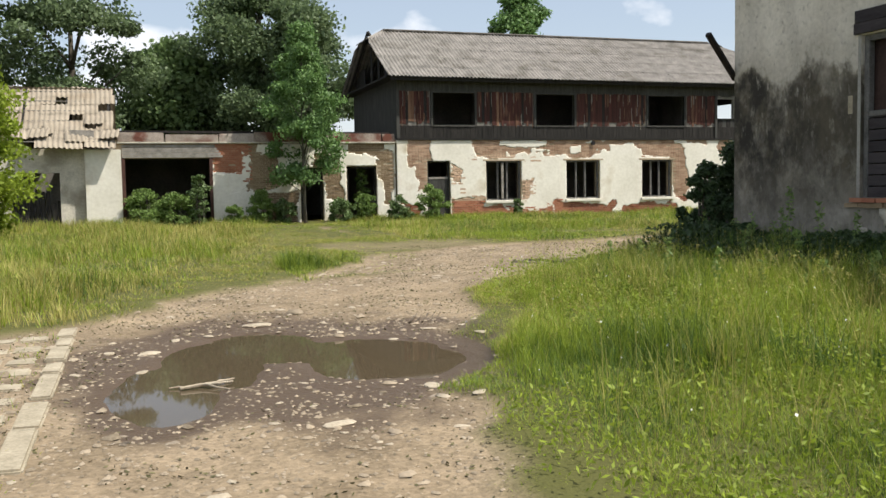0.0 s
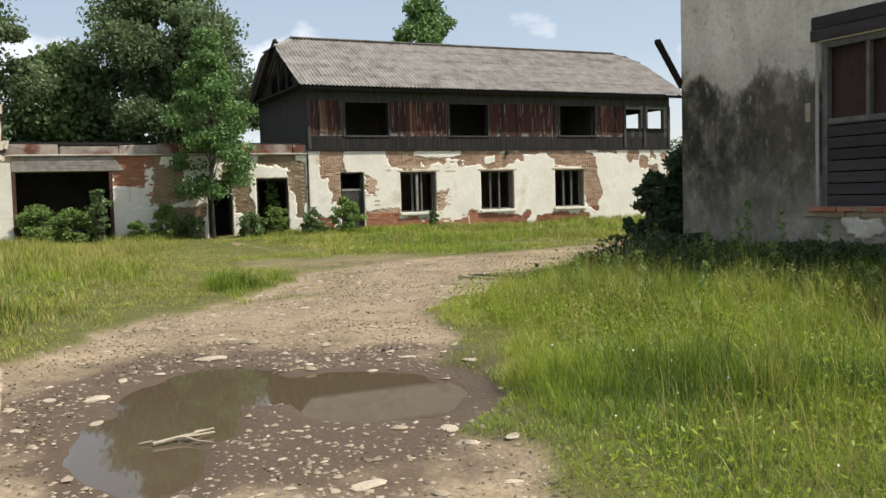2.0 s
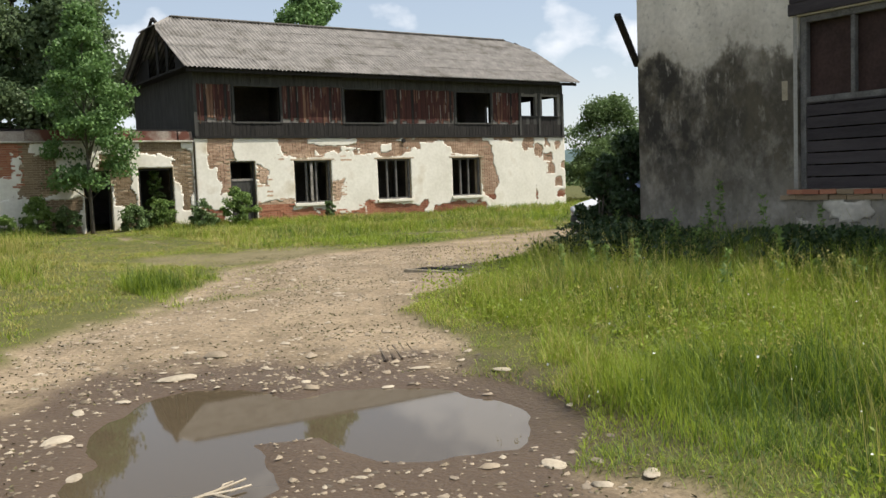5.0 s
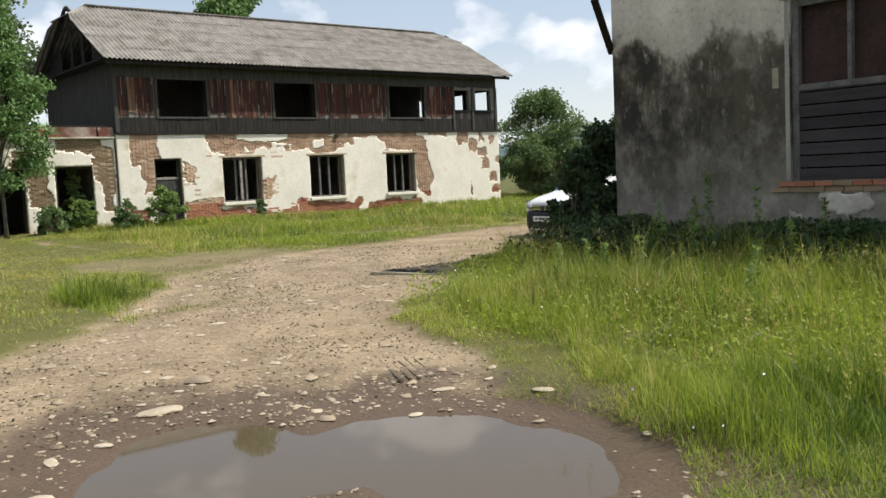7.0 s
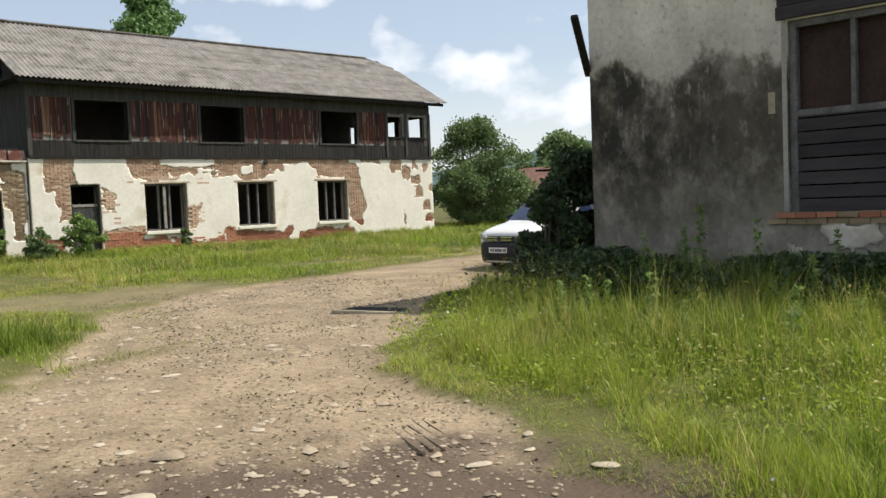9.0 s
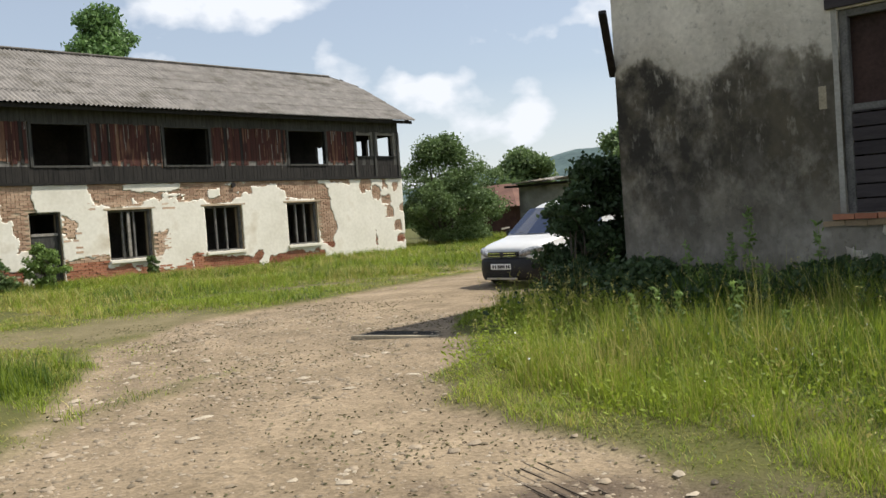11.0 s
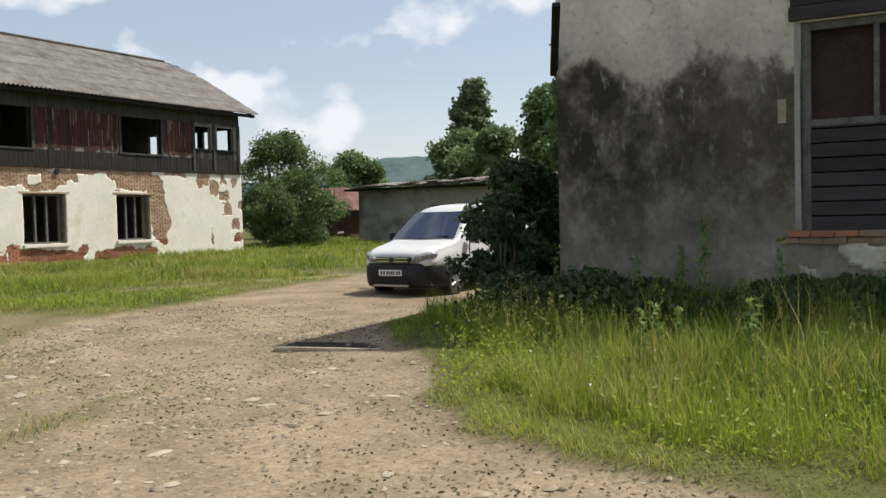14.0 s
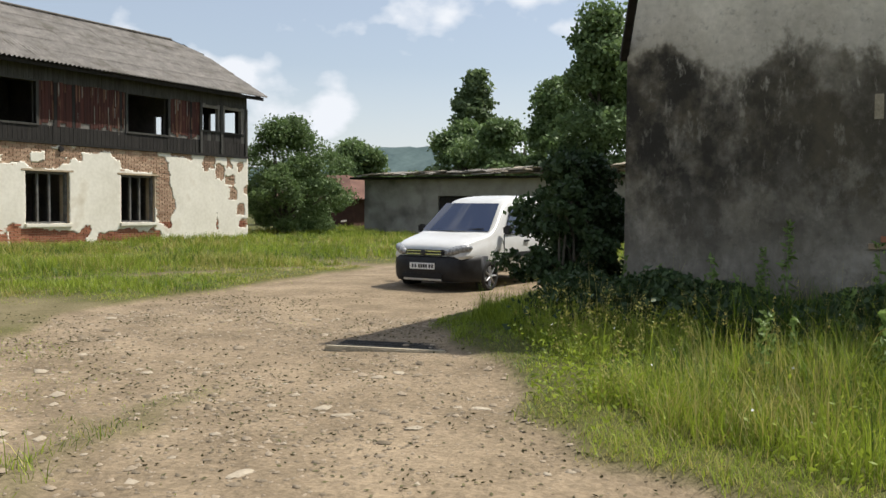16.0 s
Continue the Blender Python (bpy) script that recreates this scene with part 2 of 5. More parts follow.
def beam(a, b, w, h, bm=None, bevel=0.0):
    """A box beam from a to b, w wide and h deep."""
    bm = bm or bmesh.new()
    a, b = Vector(a), Vector(b)
    m = look(a.lerp(b, .5), b)
    r = bmesh.ops.create_cube(bm, size=1, matrix=m @ Matrix.Diagonal((w, h, (b - a).length, 1)))
    if bevel:
        bmesh.ops.bevel(bm, geom=list({e for v in r["verts"] for e in v.link_edges}), offset=bevel, segments=1, affect="EDGES")
    return bm


def raw_mesh(name, verts, faces, materials, parent=None, face_mats=None, smooth=False):
    """verts (n,3), faces (m,k) numpy arrays, all faces of one size."""
    me = bpy.data.meshes.new(name)
    k = faces.shape[1]
    me.vertices.add(len(verts))
    me.vertices.foreach_set("co", np.asarray(verts, dtype=np.float32).ravel())
    me.loops.add(faces.size)
    me.loops.foreach_set("vertex_index", faces.astype(np.int32).ravel())
    me.polygons.add(len(faces))
    me.polygons.foreach_set("loop_start", np.arange(0, faces.size, k, dtype=np.int32))
    for mm in materials:
        me.materials.append(mm)
    if face_mats is not None:
        me.polygons.foreach_set("material_index", np.asarray(face_mats, dtype=np.int32))
    if smooth:
        me.polygons.foreach_set("use_smooth", np.ones(len(faces), dtype=bool))
    me.update(calc_edges=True)
    ob = new(name, me)
    if parent is not None:
        ob.parent = parent
    return ob


def wave_noise(x, y, s=1.0, seed=0.0):
    """Smooth cheap noise in -1..1 on arrays."""
    x, y = np.asarray(x, dtype=float) * s, np.asarray(y, dtype=float) * s
    v = np.zeros(np.broadcast(x, y).shape)
    rs = np.random.RandomState(int(seed * 97) + 5)
    amp = 1.0
    for o in range(4):
        for _ in range(3):
            a = rs.uniform(0, 2 * np.pi)
            f = (1.7 ** o) * rs.uniform(0.8, 1.3)
            v = v + amp * np.sin(f * (x * np.cos(a) + y * np.sin(a)) + rs.uniform(0, 6.28))
        amp *= 0.62
    return v / 4.2


# ---- ground ----
def step(v, a, b):
    u = np.clip((np.asarray(v, dtype=float) - a) / (b - a), 0, 1)
    return u * u * (3 - 2 * u)


ROAD_Y = np.array([-30, 0, 4.3, 6.4, 8.6, 10.1, 11.3, 12.5, 14.4, 15.8, 16.9, 18.6, 20.5, 22.0, 26.0])
ROAD_R = np.array([1.0, 1.4, 1.9, 2.35, 3.15, 3.65, 4.05, 5.0, 7.2, 9.4, 15.5, 22, 24, 19, 6.0])
ROAD_L = np.array([-2.2, -2.0, -1.6, -1.5, -1.5, -1.45, -0.6, 0.1, 2.0, 2.9, 3.7, 4.6, 7.5, 17, 6.0])


def road_mask(x, y):
    """1 on the bare gravel, 0 on the grass."""
    x, y = np.asarray(x, dtype=float), np.asarray(y, dtype=float)
    n = wave_noise(x, y, 1.3, 3) * 0.45 + wave_noise(x, y, 5, 4) * 0.15
    r, l = np.interp(y, ROAD_Y, ROAD_R), np.interp(y, ROAD_Y, ROAD_L)
    main = step(np.minimum(r - x + n, x - l + n), -0.15, 0.25)
    yard = step(1.0 - ((x - 6.5) / 3.0) ** 2 - ((y - 20.3) / 3.2) ** 2 + n * 1.6, 0, 0.9) * 0.45
    track = step(0.45 - np.abs(x - 17.3 - (y - 21) * 0.12 + n * 0.3), -0.1, 0.2) * step(y, 18, 19) * (1 - step(y, 23.5, 25))
    strip = step(0.35 - np.abs(y - 14.75 - (x - 3) * 0.45 + n * 1.5), -0.1, 0.3) * step(x, 0.0, 1.0) * (1 - step(x, 4.5, 5.2)) * 0.4
    return np.clip(np.maximum(np.maximum(main, yard), track) - strip, 0, 1)


def puddle_depth(x, y):
    x, y = np.asarray(x, dtype=float), np.asarray(y, dtype=float)
    n = wave_noise(x, y, 2.6, 7) * 0.22 + wave_noise(x, y, 8, 8) * 0.12
    best = np.full(np.broadcast(x, y).shape, -9.0)
    for cx, cy, rx, ry in ((0.15, 7.5, 0.45, 1.15), (0.62, 8.6, 0.5, 1.2), (1.15, 9.5, 0.6, 0.75), (1.5, 8.8, 0.6, 0.55), (2.15, 8.4, 0.8, 1.15)):
        best = np.maximum(best, 1 - ((x - cx) / rx) ** 2 - ((y - cy) / ry) ** 2)
    bank = 1 - ((x - 1.3) / 2.25) ** 2 - ((y - 8.5) / 2.75) ** 2
    return np.maximum(best + n, np.minimum(bank * 1.3 - 1.3, -0.3) + n * 0.6)


def ground_z(x, y):
    x, y = np.asarray(x, dtype=float), np.asarray(y, dtype=float)
    z = 0.06 + 0.009 * np.clip(y, -60, 60)
    rm = road_mask(x, y)
    z = z + wave_noise(x, y, 0.7, 1) * 0.03 + (1 - rm) * 0.06 + rm * wave_noise(x, y, 4, 2) * 0.012
    z = z + 0.12 * step(x, 3.5, 7.5) * step(y, -10, 0) * (1 - step(y, 14, 17))
    p = puddle_depth(x, y)
    near = step(p, -1.5, -0.5)
    basin = 0.098 - 0.06 * step(p, -0.25, 0.6) + wave_noise(x, y, 5, 15) * 0.011
    return z * (1 - near) + basin * near


gx = np.concatenate([[-900, -500, -250, -120, -60, -35, -22, -14], np.arange(-9, 12, 0.12), np.arange(12, 30, 0.4), [32, 36, 42, 50, 65, 90, 140, 260, 500, 900]])
gy = np.concatenate([[-900, -400, -150, -60, -30, -16, -8], np.arange(-3, 22, 0.12), np.arange(22, 44, 0.5), [46, 50, 58, 70, 90, 130, 220, 420, 900]])
GX, GY = np.meshgrid(gx, gy)
GZ = ground_z(GX, GY)
nxg, nyg = len(gx), len(gy)
idx = np.arange(nxg * nyg).reshape(nyg, nxg)
gf = np.stack([idx[:-1, :-1], idx[:-1, 1:], idx[1:, 1:], idx[1:, :-1]], -1).reshape(-1, 4)


def ground_material():
    m = mat("ground_soil", (0.16, 0.12, 0.074), (0.325, 0.25, 0.163), 1.4, 26, 0.97, 0.8, dist=0.03)
    n, l = m.node_tree.nodes, m.node_tree.links
    b = n["Principled BSDF"]
    base = b.inputs["Base Color"].links[0].from_socket
    vor = n.new("ShaderNodeTexVoronoi")
    vor.inputs["Scale"].default_value = 17
    tc = n.new("ShaderNodeTexCoord")
    l.new(tc.outputs["Object"], vor.inputs["Vector"])
    hsv = n.new("ShaderNodeMixRGB")
    hsv.blend_type = "MULTIPLY"
    hsv.inputs["Fac"].default_value = 0.45
    l.new(base, hsv.inputs["Color1"])
    bw = n.new("ShaderNodeMapRange")
    l.new(vor.outputs["Color"], bw.inputs["Value"])
    bw.inputs["To Min"].default_value, bw.inputs["To Max"].default_value = 0.55, 1.35
    l.new(bw.outputs[0], hsv.inputs["Color2"])
    col = hsv.outputs[0]
    for attr, c in (("turf", (0.085, 0.085, 0.022)), ("mud", (0.078, 0.052, 0.032))):
        at = n.new("ShaderNodeAttribute")
        at.attribute_name = attr
        mx = n.new("ShaderNodeMixRGB")
        l.new(at.outputs["Fac"], mx.inputs["Fac"])
        l.new(col, mx.inputs["Color1"])
        mx.inputs["Color2"].default_value = rgb(c)
        if attr == "mud":
            mr = n.new("ShaderNodeMapRange")
            mr.inputs["To Min"].default_value, mr.inputs["To Max"].default_value = 0.97, 0.5
            l.new(at.outputs["Fac"], mr.inputs["Value"])
            l.new(mr.outputs[0], b.inputs["Roughness"])
        col = mx.outputs[0]
    l.new(col, b.inputs["Base Color"])
    return m


ground = raw_mesh("ground", np.stack([GX, GY, GZ], -1).reshape(-1, 3), gf, [ground_material()], smooth=True)
tagged(ground, "gravel and earth yard with grassy verges", "ground", kind="structure")
turf = (1 - road_mask(GX, GY)).ravel()
mud = np.clip(step(puddle_depth(GX, GY) + wave_noise(GX, GY, 3, 13) * 0.35 + wave_noise(GX, GY, 9, 12) * 0.3, -1.5, -0.85), 0, 1).ravel() * 0.95
for nm, arr in (("turf", turf), ("mud", mud)):
    at = ground.data.attributes.new(nm, "FLOAT", "POINT")
    at.data.foreach_set("value", arr.astype(np.float32))

bm = bmesh.new()
bmesh.ops.create_grid(bm, x_segments=2, y_segments=2, size=1)
for v in bm.verts:
    v.co = Vector((1.2 + v.co.x * 2.3, 8.4 + v.co.y * 2.6, 0.076))
water = finish("water", bm, M_WATER)
tagged(water, "brown rain puddle on the muddy track", "puddle", kind="structure")


# ---- main two-storey building ----
FY = 34.9          # street face
BX0, BX1, BY1 = 9.88, 27.27, 42.3
Z0, Z1, Z2 = 0.2, 3.55, 6.0


def blob(x, z, shapes, jag=0.12, seed=1):
    """Largest signed value over boxes (x0, x1, z0, z1), with a ragged outline."""
    n = wave_noise(x, z, 2.4, seed) * jag * 1.3 + wave_noise(x, z, 9, seed + 1) * jag * 0.6
    best = np.full(np.shape(x), -9.0)
    for x0, x1, z0, z1 in shapes:
        d = np.minimum(np.minimum(x - x0, x1 - x), np.minimum(z - z0, z1 - z))
        best = np.maximum(best, d)
    return best + n


LOST = [(10.35, 11.25, 2.55, 3.7), (10.7, 11.3, 1.5, 3.0), (13.05, 19.4, 3.02, 3.7), (13.05, 14.6, 2.75, 3.3), (19.0, 22.8, 3.28, 3.7),
        (21.0, 23.0, 2.95, 3.7), (22.4, 23.15, 0.9, 3.3), (12.2, 12.6, 1.75, 2.5), (15.22, 15.6, 1.1, 1.75), (12.2, 13.5, 0.0, 1.15),
        (13.2, 16.6, 0.0, 0.78), (16.8, 19.6, 0.0, 0.92), (19.9, 22.7, 0.0, 0.8), (10.2, 10.9, 0.0, 1.05), (24.85, 25.35, 3.15, 3.7), (25.4, 25.65, 0.7, 1.7), (23.0, 24.2, 3.35, 3.7), (25.55, 25.9, 2.75, 3.2), (26.0, 26.5, 2.55, 2.85), (26.35, 26.6, 1.95, 2.3), (26.6, 27.0, 1.35, 1.75), (26.95, 27.5, 2.1, 2.5), (26.7, 27.0, 3.0, 3.25), (26.1, 26.3, 3.2, 3.5), (26.9, 27.4, 0.95, 1.1), (15.3, 19.0, 2.9, 3.2)]
KEPT = [(14.25, 16.4, 3.3, 3.52), (17.5, 18.0, 3.02, 3.35), (22.6, 23.1, 3.42, 3.55), (18.2, 18.5, 3.4, 3.5)]
LOW_HOLES = [(11.14, 12.11, 0.45, 2.72), (13.67, 15.23, 1.06, 2.69), (17.3, 18.88, 1.06, 2.69), (20.93, 22.45, 1.06, 2.69)]
UP_HOLES = [(11.41, 13.19, 4.15, 5.43), (15.92, 17.68, 4.15, 5.43), (21.24, 23.05, 4.17, 5.45), (24.78, 25.62, 4.5, 5.36), (26.0, 26.92, 4.5, 5.38)]


def wall_with_holes(x0, x1, y0, y1, z0, z1, holes):
    """Solid wall along x, cut by rectangular openings."""
    bm = bmesh.new()
    xs = sorted({x0, x1, *(h[0] for h in holes), *(h[1] for h in holes)})
    for a, b in zip(xs, xs[1:]):
        inside = sorted([h for h in holes if h[0] <= a + 1e-6 and h[1] >= b - 1e-6], key=lambda h: h[2])
        z = z0
        for h in inside:
            if h[2] > z + 1e-4:
                box(a, b, y0, y1, z, h[2], bm=bm)
            z = h[3]
        if z1 > z + 1e-4:
            box(a, b, y0, y1, z, z1, bm=bm)
    bmesh.ops.remove_doubles(bm, verts=bm.verts, dist=0.0005)
    return bm


def in_holes(x, z, holes, pad=0.0):
    m = np.zeros(np.shape(x), dtype=bool)
    for x0, x1, z0, z1 in holes:
        m |= (x > x0 - pad) & (x < x1 + pad) & (z > z0 - pad) & (z < z1 + pad)
    return m


def plaster_skin(name, x0, x1, z0, z1, y, thick, lost, kept, holes, material, parent, seed, jag=0.13, cell=0.045):
    """Plaster coat that has come off in ragged patches: a thick sheet with real broken edges."""
    nx, nz = int((x1 - x0) / cell), int((z1 - z0) / cell)
    ex, ez = np.linspace(x0, x1, nx + 1), np.linspace(z0, z1, nz + 1)
    cx, cz = np.meshgrid((ex[:-1] + ex[1:]) / 2, (ez[:-1] + ez[1:]) / 2)
    gone = (blob(cx, cz, lost, jag, seed) > 0) & ~(blob(cx, cz, kept, jag * 0.5, seed + 3) > 0)
    gone |= in_holes(cx, cz, holes)
    keep = ~gone
    vx, vz = np.meshgrid(ex, ez)
    rs = np.random.RandomState(seed)
    jx, jz = rs.uniform(-0.35, 0.35, vx.shape) * cell, rs.uniform(-0.35, 0.35, vx.shape) * cell
    jx[:, 0] = jx[:, -1] = 0
    vx, vz = vx + jx, vz + jz
    lift = thick + wave_noise(vx, vz, 1.1, seed + 5) * 0.006
    front = np.stack([vx, y - lift, vz], -1).reshape(-1, 3)
    back = np.stack([vx, np.full_like(vx, y + 0.004), vz], -1).reshape(-1, 3)
    nv = len(front)
    ii = np.arange(nv).reshape(nz + 1, nx + 1)
    a, b, c, d = ii[:-1, :-1], ii[:-1, 1:], ii[1:, 1:], ii[1:, :-1]
    faces = [np.stack([a, b, c, d], -1)[keep]]
    pad = np.pad(keep, 1)
    for (dy, dx), (p, q) in (((0, -1), (d, a)), ((0, 1), (b, c)), ((-1, 0), (a, b)), ((1, 0), (c, d))):
        nb = pad[1 + dy:1 + dy + nz, 1 + dx:1 + dx + nx]
        e = keep & ~nb
        faces.append(np.stack([p + nv, q + nv, q, p], -1)[e])
    return raw_mesh(name, np.concatenate([front, back]), np.concatenate(faces), [material], parent)


BRICK_MESH = {}


def brick_data(key, material, w=0.24, d=0.05, h=0.062):
    if key not in BRICK_MESH:
        bm = box(-w / 2, w / 2, -d / 2, d / 2, -h / 2, h / 2, jig=0.004)
        me = bpy.data.meshes.new("brick")
        bm.to_mesh(me)
        bm.free()
        me.materials.append(material)
        BRICK_MESH[key] = me
    return BRICK_MESH[key]


def brickwork(x0, x1, z0, z1, y, lost, kept, holes, parent, seed, singles, red_below, jag=0.13, red_boxes=(), plain=None):
    """Bricks where the plaster is gone; those in the stretch 'singles' are parts of their own, the rest one joined part."""
    rs = np.random.RandomState(seed)
    joined = {0: bmesh.new(), 1: bmesh.new()}
    count, row, z = 0, 0, z0 + 0.04
    while z < z1 - 0.03:
        x = x0 + (0.125 if row % 2 else 0.0) + 0.13
        while x < x1 - 0.12:
            ax, az = np.array([x]), np.array([z])
            if blob(ax, az, lost, jag, seed)[0] > -0.14 and not in_holes(ax, az, holes, 0.1)[0] and rs.rand() > 0.03:
                red = int(z < red_below or any(a < x < b and c < z < d for a, b, c, d in red_boxes))
                off = rs.uniform(-0.008, 0.012)
                if singles[0] < x < singles[1] and count < 300:
                    ob = new("brick", brick_data((red, rs.randint(4), plain is None), M_REDBRICK if red else (plain or M_BRICK)))
                    ob.matrix_basis = pose(x, y - 0.005 + off, z, 0, rs.uniform(-1, 1), rs.uniform(-2, 2))
                    ob.parent = parent
                    count += 1
                else:
                    w = rs.uniform(0.105, 0.12)
                    box(x - w, x + w, y - 0.022 + off, y + 0.02, z - 0.031, z + 0.031, bm=joined[red])
            x += 0.25
        z += 0.075
        row += 1
    for red, bm in joined.items():
        if bm.verts:
            ob = part("brickwork", bm, M_REDBRICK if red else (plain or M_BRICK), parent)
            ob["kind"] = "stuff"
        else:
            bm.free()


main_house = thing("main_building", "two-storey derelict building, peeling white plaster below, red-brown boards above", "building")

part("wall", wall_with_holes(BX0, BX1, FY, FY + 0.45, Z0, Z1, LOW_HOLES), M_MORTAR, main_house)
bm = box(BX0, BX0 + 0.4, FY + 0.45, BY1, Z0, Z1)
box(BX1 - 0.4, BX1, FY + 0.45, BY1, Z0, Z1, bm=bm)
box(BX0 + 0.4, BX1 - 0.4, BY1 - 0.4, BY1, Z0, Z1, bm=bm)
part("wall", bm, M_OLDPLASTER, main_house)
bm = box(BX0 + 0.4, BX1 - 0.4, FY + 0.45, BY1 - 0.4, 0.3, 0.42)
for px in (12.8, 16.3, 19.9, 23.6):
    box(px, px + 0.2, FY + 0.45, BY1 - 0.4, 0.42, Z1 - 0.2, bm=bm)
box(BX0 + 0.4, BX1 - 0.4, FY + 3.2, FY + 3.35, 0.42, Z1 - 0.2, bm=bm)
part("partition", bm, M_INTERIOR, main_house)
part("floor_slab", box(BX0 + 0.02, BX1 - 0.02, FY + 0.02, BY1 - 0.02, Z1 - 0.2, Z1 + 0.05), M_INTERIOR, main_house)

# upper timber storey
UY = FY - 0.06
part("upper_wall", wall_with_holes(BX0 + 0.05, BX1 - 0.05, FY, FY + 0.14, Z1 + 0.05, Z2, UP_HOLES), M_INTERIOR, main_house)
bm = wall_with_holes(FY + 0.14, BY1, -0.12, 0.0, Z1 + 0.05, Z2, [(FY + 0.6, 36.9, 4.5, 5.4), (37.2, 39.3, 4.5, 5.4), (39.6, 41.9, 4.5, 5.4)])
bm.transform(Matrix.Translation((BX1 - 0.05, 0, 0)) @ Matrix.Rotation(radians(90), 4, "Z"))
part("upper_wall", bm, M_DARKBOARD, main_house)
part("upper_wall", wall_with_holes(BX0 + 0.05, BX1 - 0.2, BY1 - 0.14, BY1, Z1 + 0.05, Z2, [(24.7, 26.8, 4.5, 5.4)]), M_INTERIOR, main_house)
bm = wall_with_holes(FY + 0.14, BY1 - 0.14, -0.12, 0.0, Z1 + 0.05, Z2 - 0.12, [(FY + 1.43, FY + 1.9, Z1 + 0.05, 5.05)])
bm.transform(Matrix.Translation((24.2, 0, 0)) @ Matrix.Rotation(radians(90), 4, "Z"))
part("partition", bm, M_INTERIOR, main_house)
bm = box(BX0 + 0.05, BX1 - 0.05, FY + 0.14, BY1 - 0.14, Z2 - 0.1, Z2)
box(14.5, 14.62, FY + 0.14, BY1 - 0.14, Z1 + 0.05, Z2 - 0.1, bm=bm)
box(19.6, 19.72, FY + 0.14, BY1 - 0.14, Z1 + 0.05, Z2 - 0.1, bm=bm)
box(BX0 + 0.1, 24.2, FY + 4.0, FY + 4.1, Z1 + 0.05, Z2 - 0.1, bm=bm)
part("ceiling", bm, M_INTERIOR, main_house)


def boards(x0, x1, y, z0, z1, holes, materials, parent, width=0.13, name="board", ragged=0.0, along="x", fixed=0.0):
    """Upright boards, each its own piece, cut round the openings."""
    x = x0
    while x < x1 - 0.02:
        w = min(width * random.uniform(0.85, 1.15), x1 - x)
        a, b = x + 0.004, x + w - 0.004
        spans = [(z0 + random.uniform(0, ragged), z1)]
        for h in holes:
            if h[0] < b and h[1] > a:
                spans = [s for q0, q1 in spans for s in ((q0, min(q1, h[2])), (max(q0, h[3]), q1)) if s[1] - s[0] > 0.05]
        for q0, q1 in spans:
            bm = box(a, b, y - 0.025 + random.uniform(-0.006, 0.006), y, q0, q1)
            if along == "y":
                bm.transform(Matrix.Translation((fixed, 0, 0)) @ Matrix.Rotation(radians(90), 4, "Z") @ Matrix.Translation((0, -y, 0)))
            part(name, bm, random.choice(materials), parent)
        x += w


red_zone = [(h[0] - 0.06, h[1] + 0.06, h[2] - 0.06, h[3] + 0.06) for h in UP_HOLES]
boards(BX0 + 0.02, 24.65, FY - 0.002, 4.1, 5.5, red_zone, [M_REDBOARD] * 9 + [M_DARKBOARD] * 2 + [M_STREAK], main_house, width=0.11, ragged=0.2)
boards(BX0 + 0.02, 27.2, FY - 0.004, 3.62, 4.12, [], [M_DARKBOARD], main_house, width=0.16)
boards(24.65, 27.2, FY - 0.002, 4.12, 4.46, [], [M_DARKBOARD] * 2 + [M_GREYBOARD], main_house, width=0.2)
boards(BX0 + 0.02, 27.2, FY - 0.03, 5.46, 5.93, [], [M_GREYBOARD], main_house, width=0.17, ragged=0.05)
for k in range(150):
    sx = random.uniform(BX0 + 0.2, 24.5)
    if any(h[0] - 0.15 < sx < h[1] + 0.15 for h in UP_HOLES):
        continue
    top = random.choice((5.47, 5.47, 4.9, 4.6))
    part("splinter", box(sx, sx + random.uniform(0.01, 0.028), FY - 0.045, FY - 0.034, top - random.uniform(0.12, 0.6), top, jig=0.004), random.choice((M_STREAK, M_STREAK, M_PALEWOOD)), main_house)
part("ledger", box(BX0, BX1, FY - 0.09, FY - 0.002, 3.54, 3.63, 0.008), M_DARKBOARD, main_house)
part("rail", box(24.6, 27.2, FY - 0.06, FY - 0.005, 4.44, 4.5, 0.006), M_GREYBOARD, main_house)
boards(FY + 0.05, BY1, FY, 3.62, Z2, [], [M_GREYBOARD], main_house, width=0.17, along="y", fixed=BX0 + 0.045)
for cx in (BX0, 24.62, 25.72, 27.1):
    part("corner_post", box(cx, cx + 0.13, FY - 0.07, FY - 0.031, 3.63, 5.5, 0.006), M_GREYBOARD, main_house)


def window_frame(holes_row, y, bars, deep=0.12, wide=0.07, material=M_PALEWOOD, parent=None, glaze=None):
    x0, x1, z0, z1 = holes_row
    win = new("window")
    win.parent = parent
    for nm, b in (("jamb", (x0, x0 + wide, z0, z1)), ("jamb", (x1 - wide, x1, z0, z1)), ("head", (x0 + wide, x1 - wide, z1 - wide, z1)), ("bottom_rail", (x0 + wide, x1 - wide, z0, z0 + wide))):
        part(nm, box(b[0], b[1], y, y + deep, b[2], b[3], 0.006), material, win)
    for fx in bars:
        c = x0 + (x1 - x0) * fx
        part("mullion", box(c - 0.035, c + 0.035, y + 0.02, y + deep - 0.02, z0 + wide, z1 - wide, 0.005), material, win)
    return win


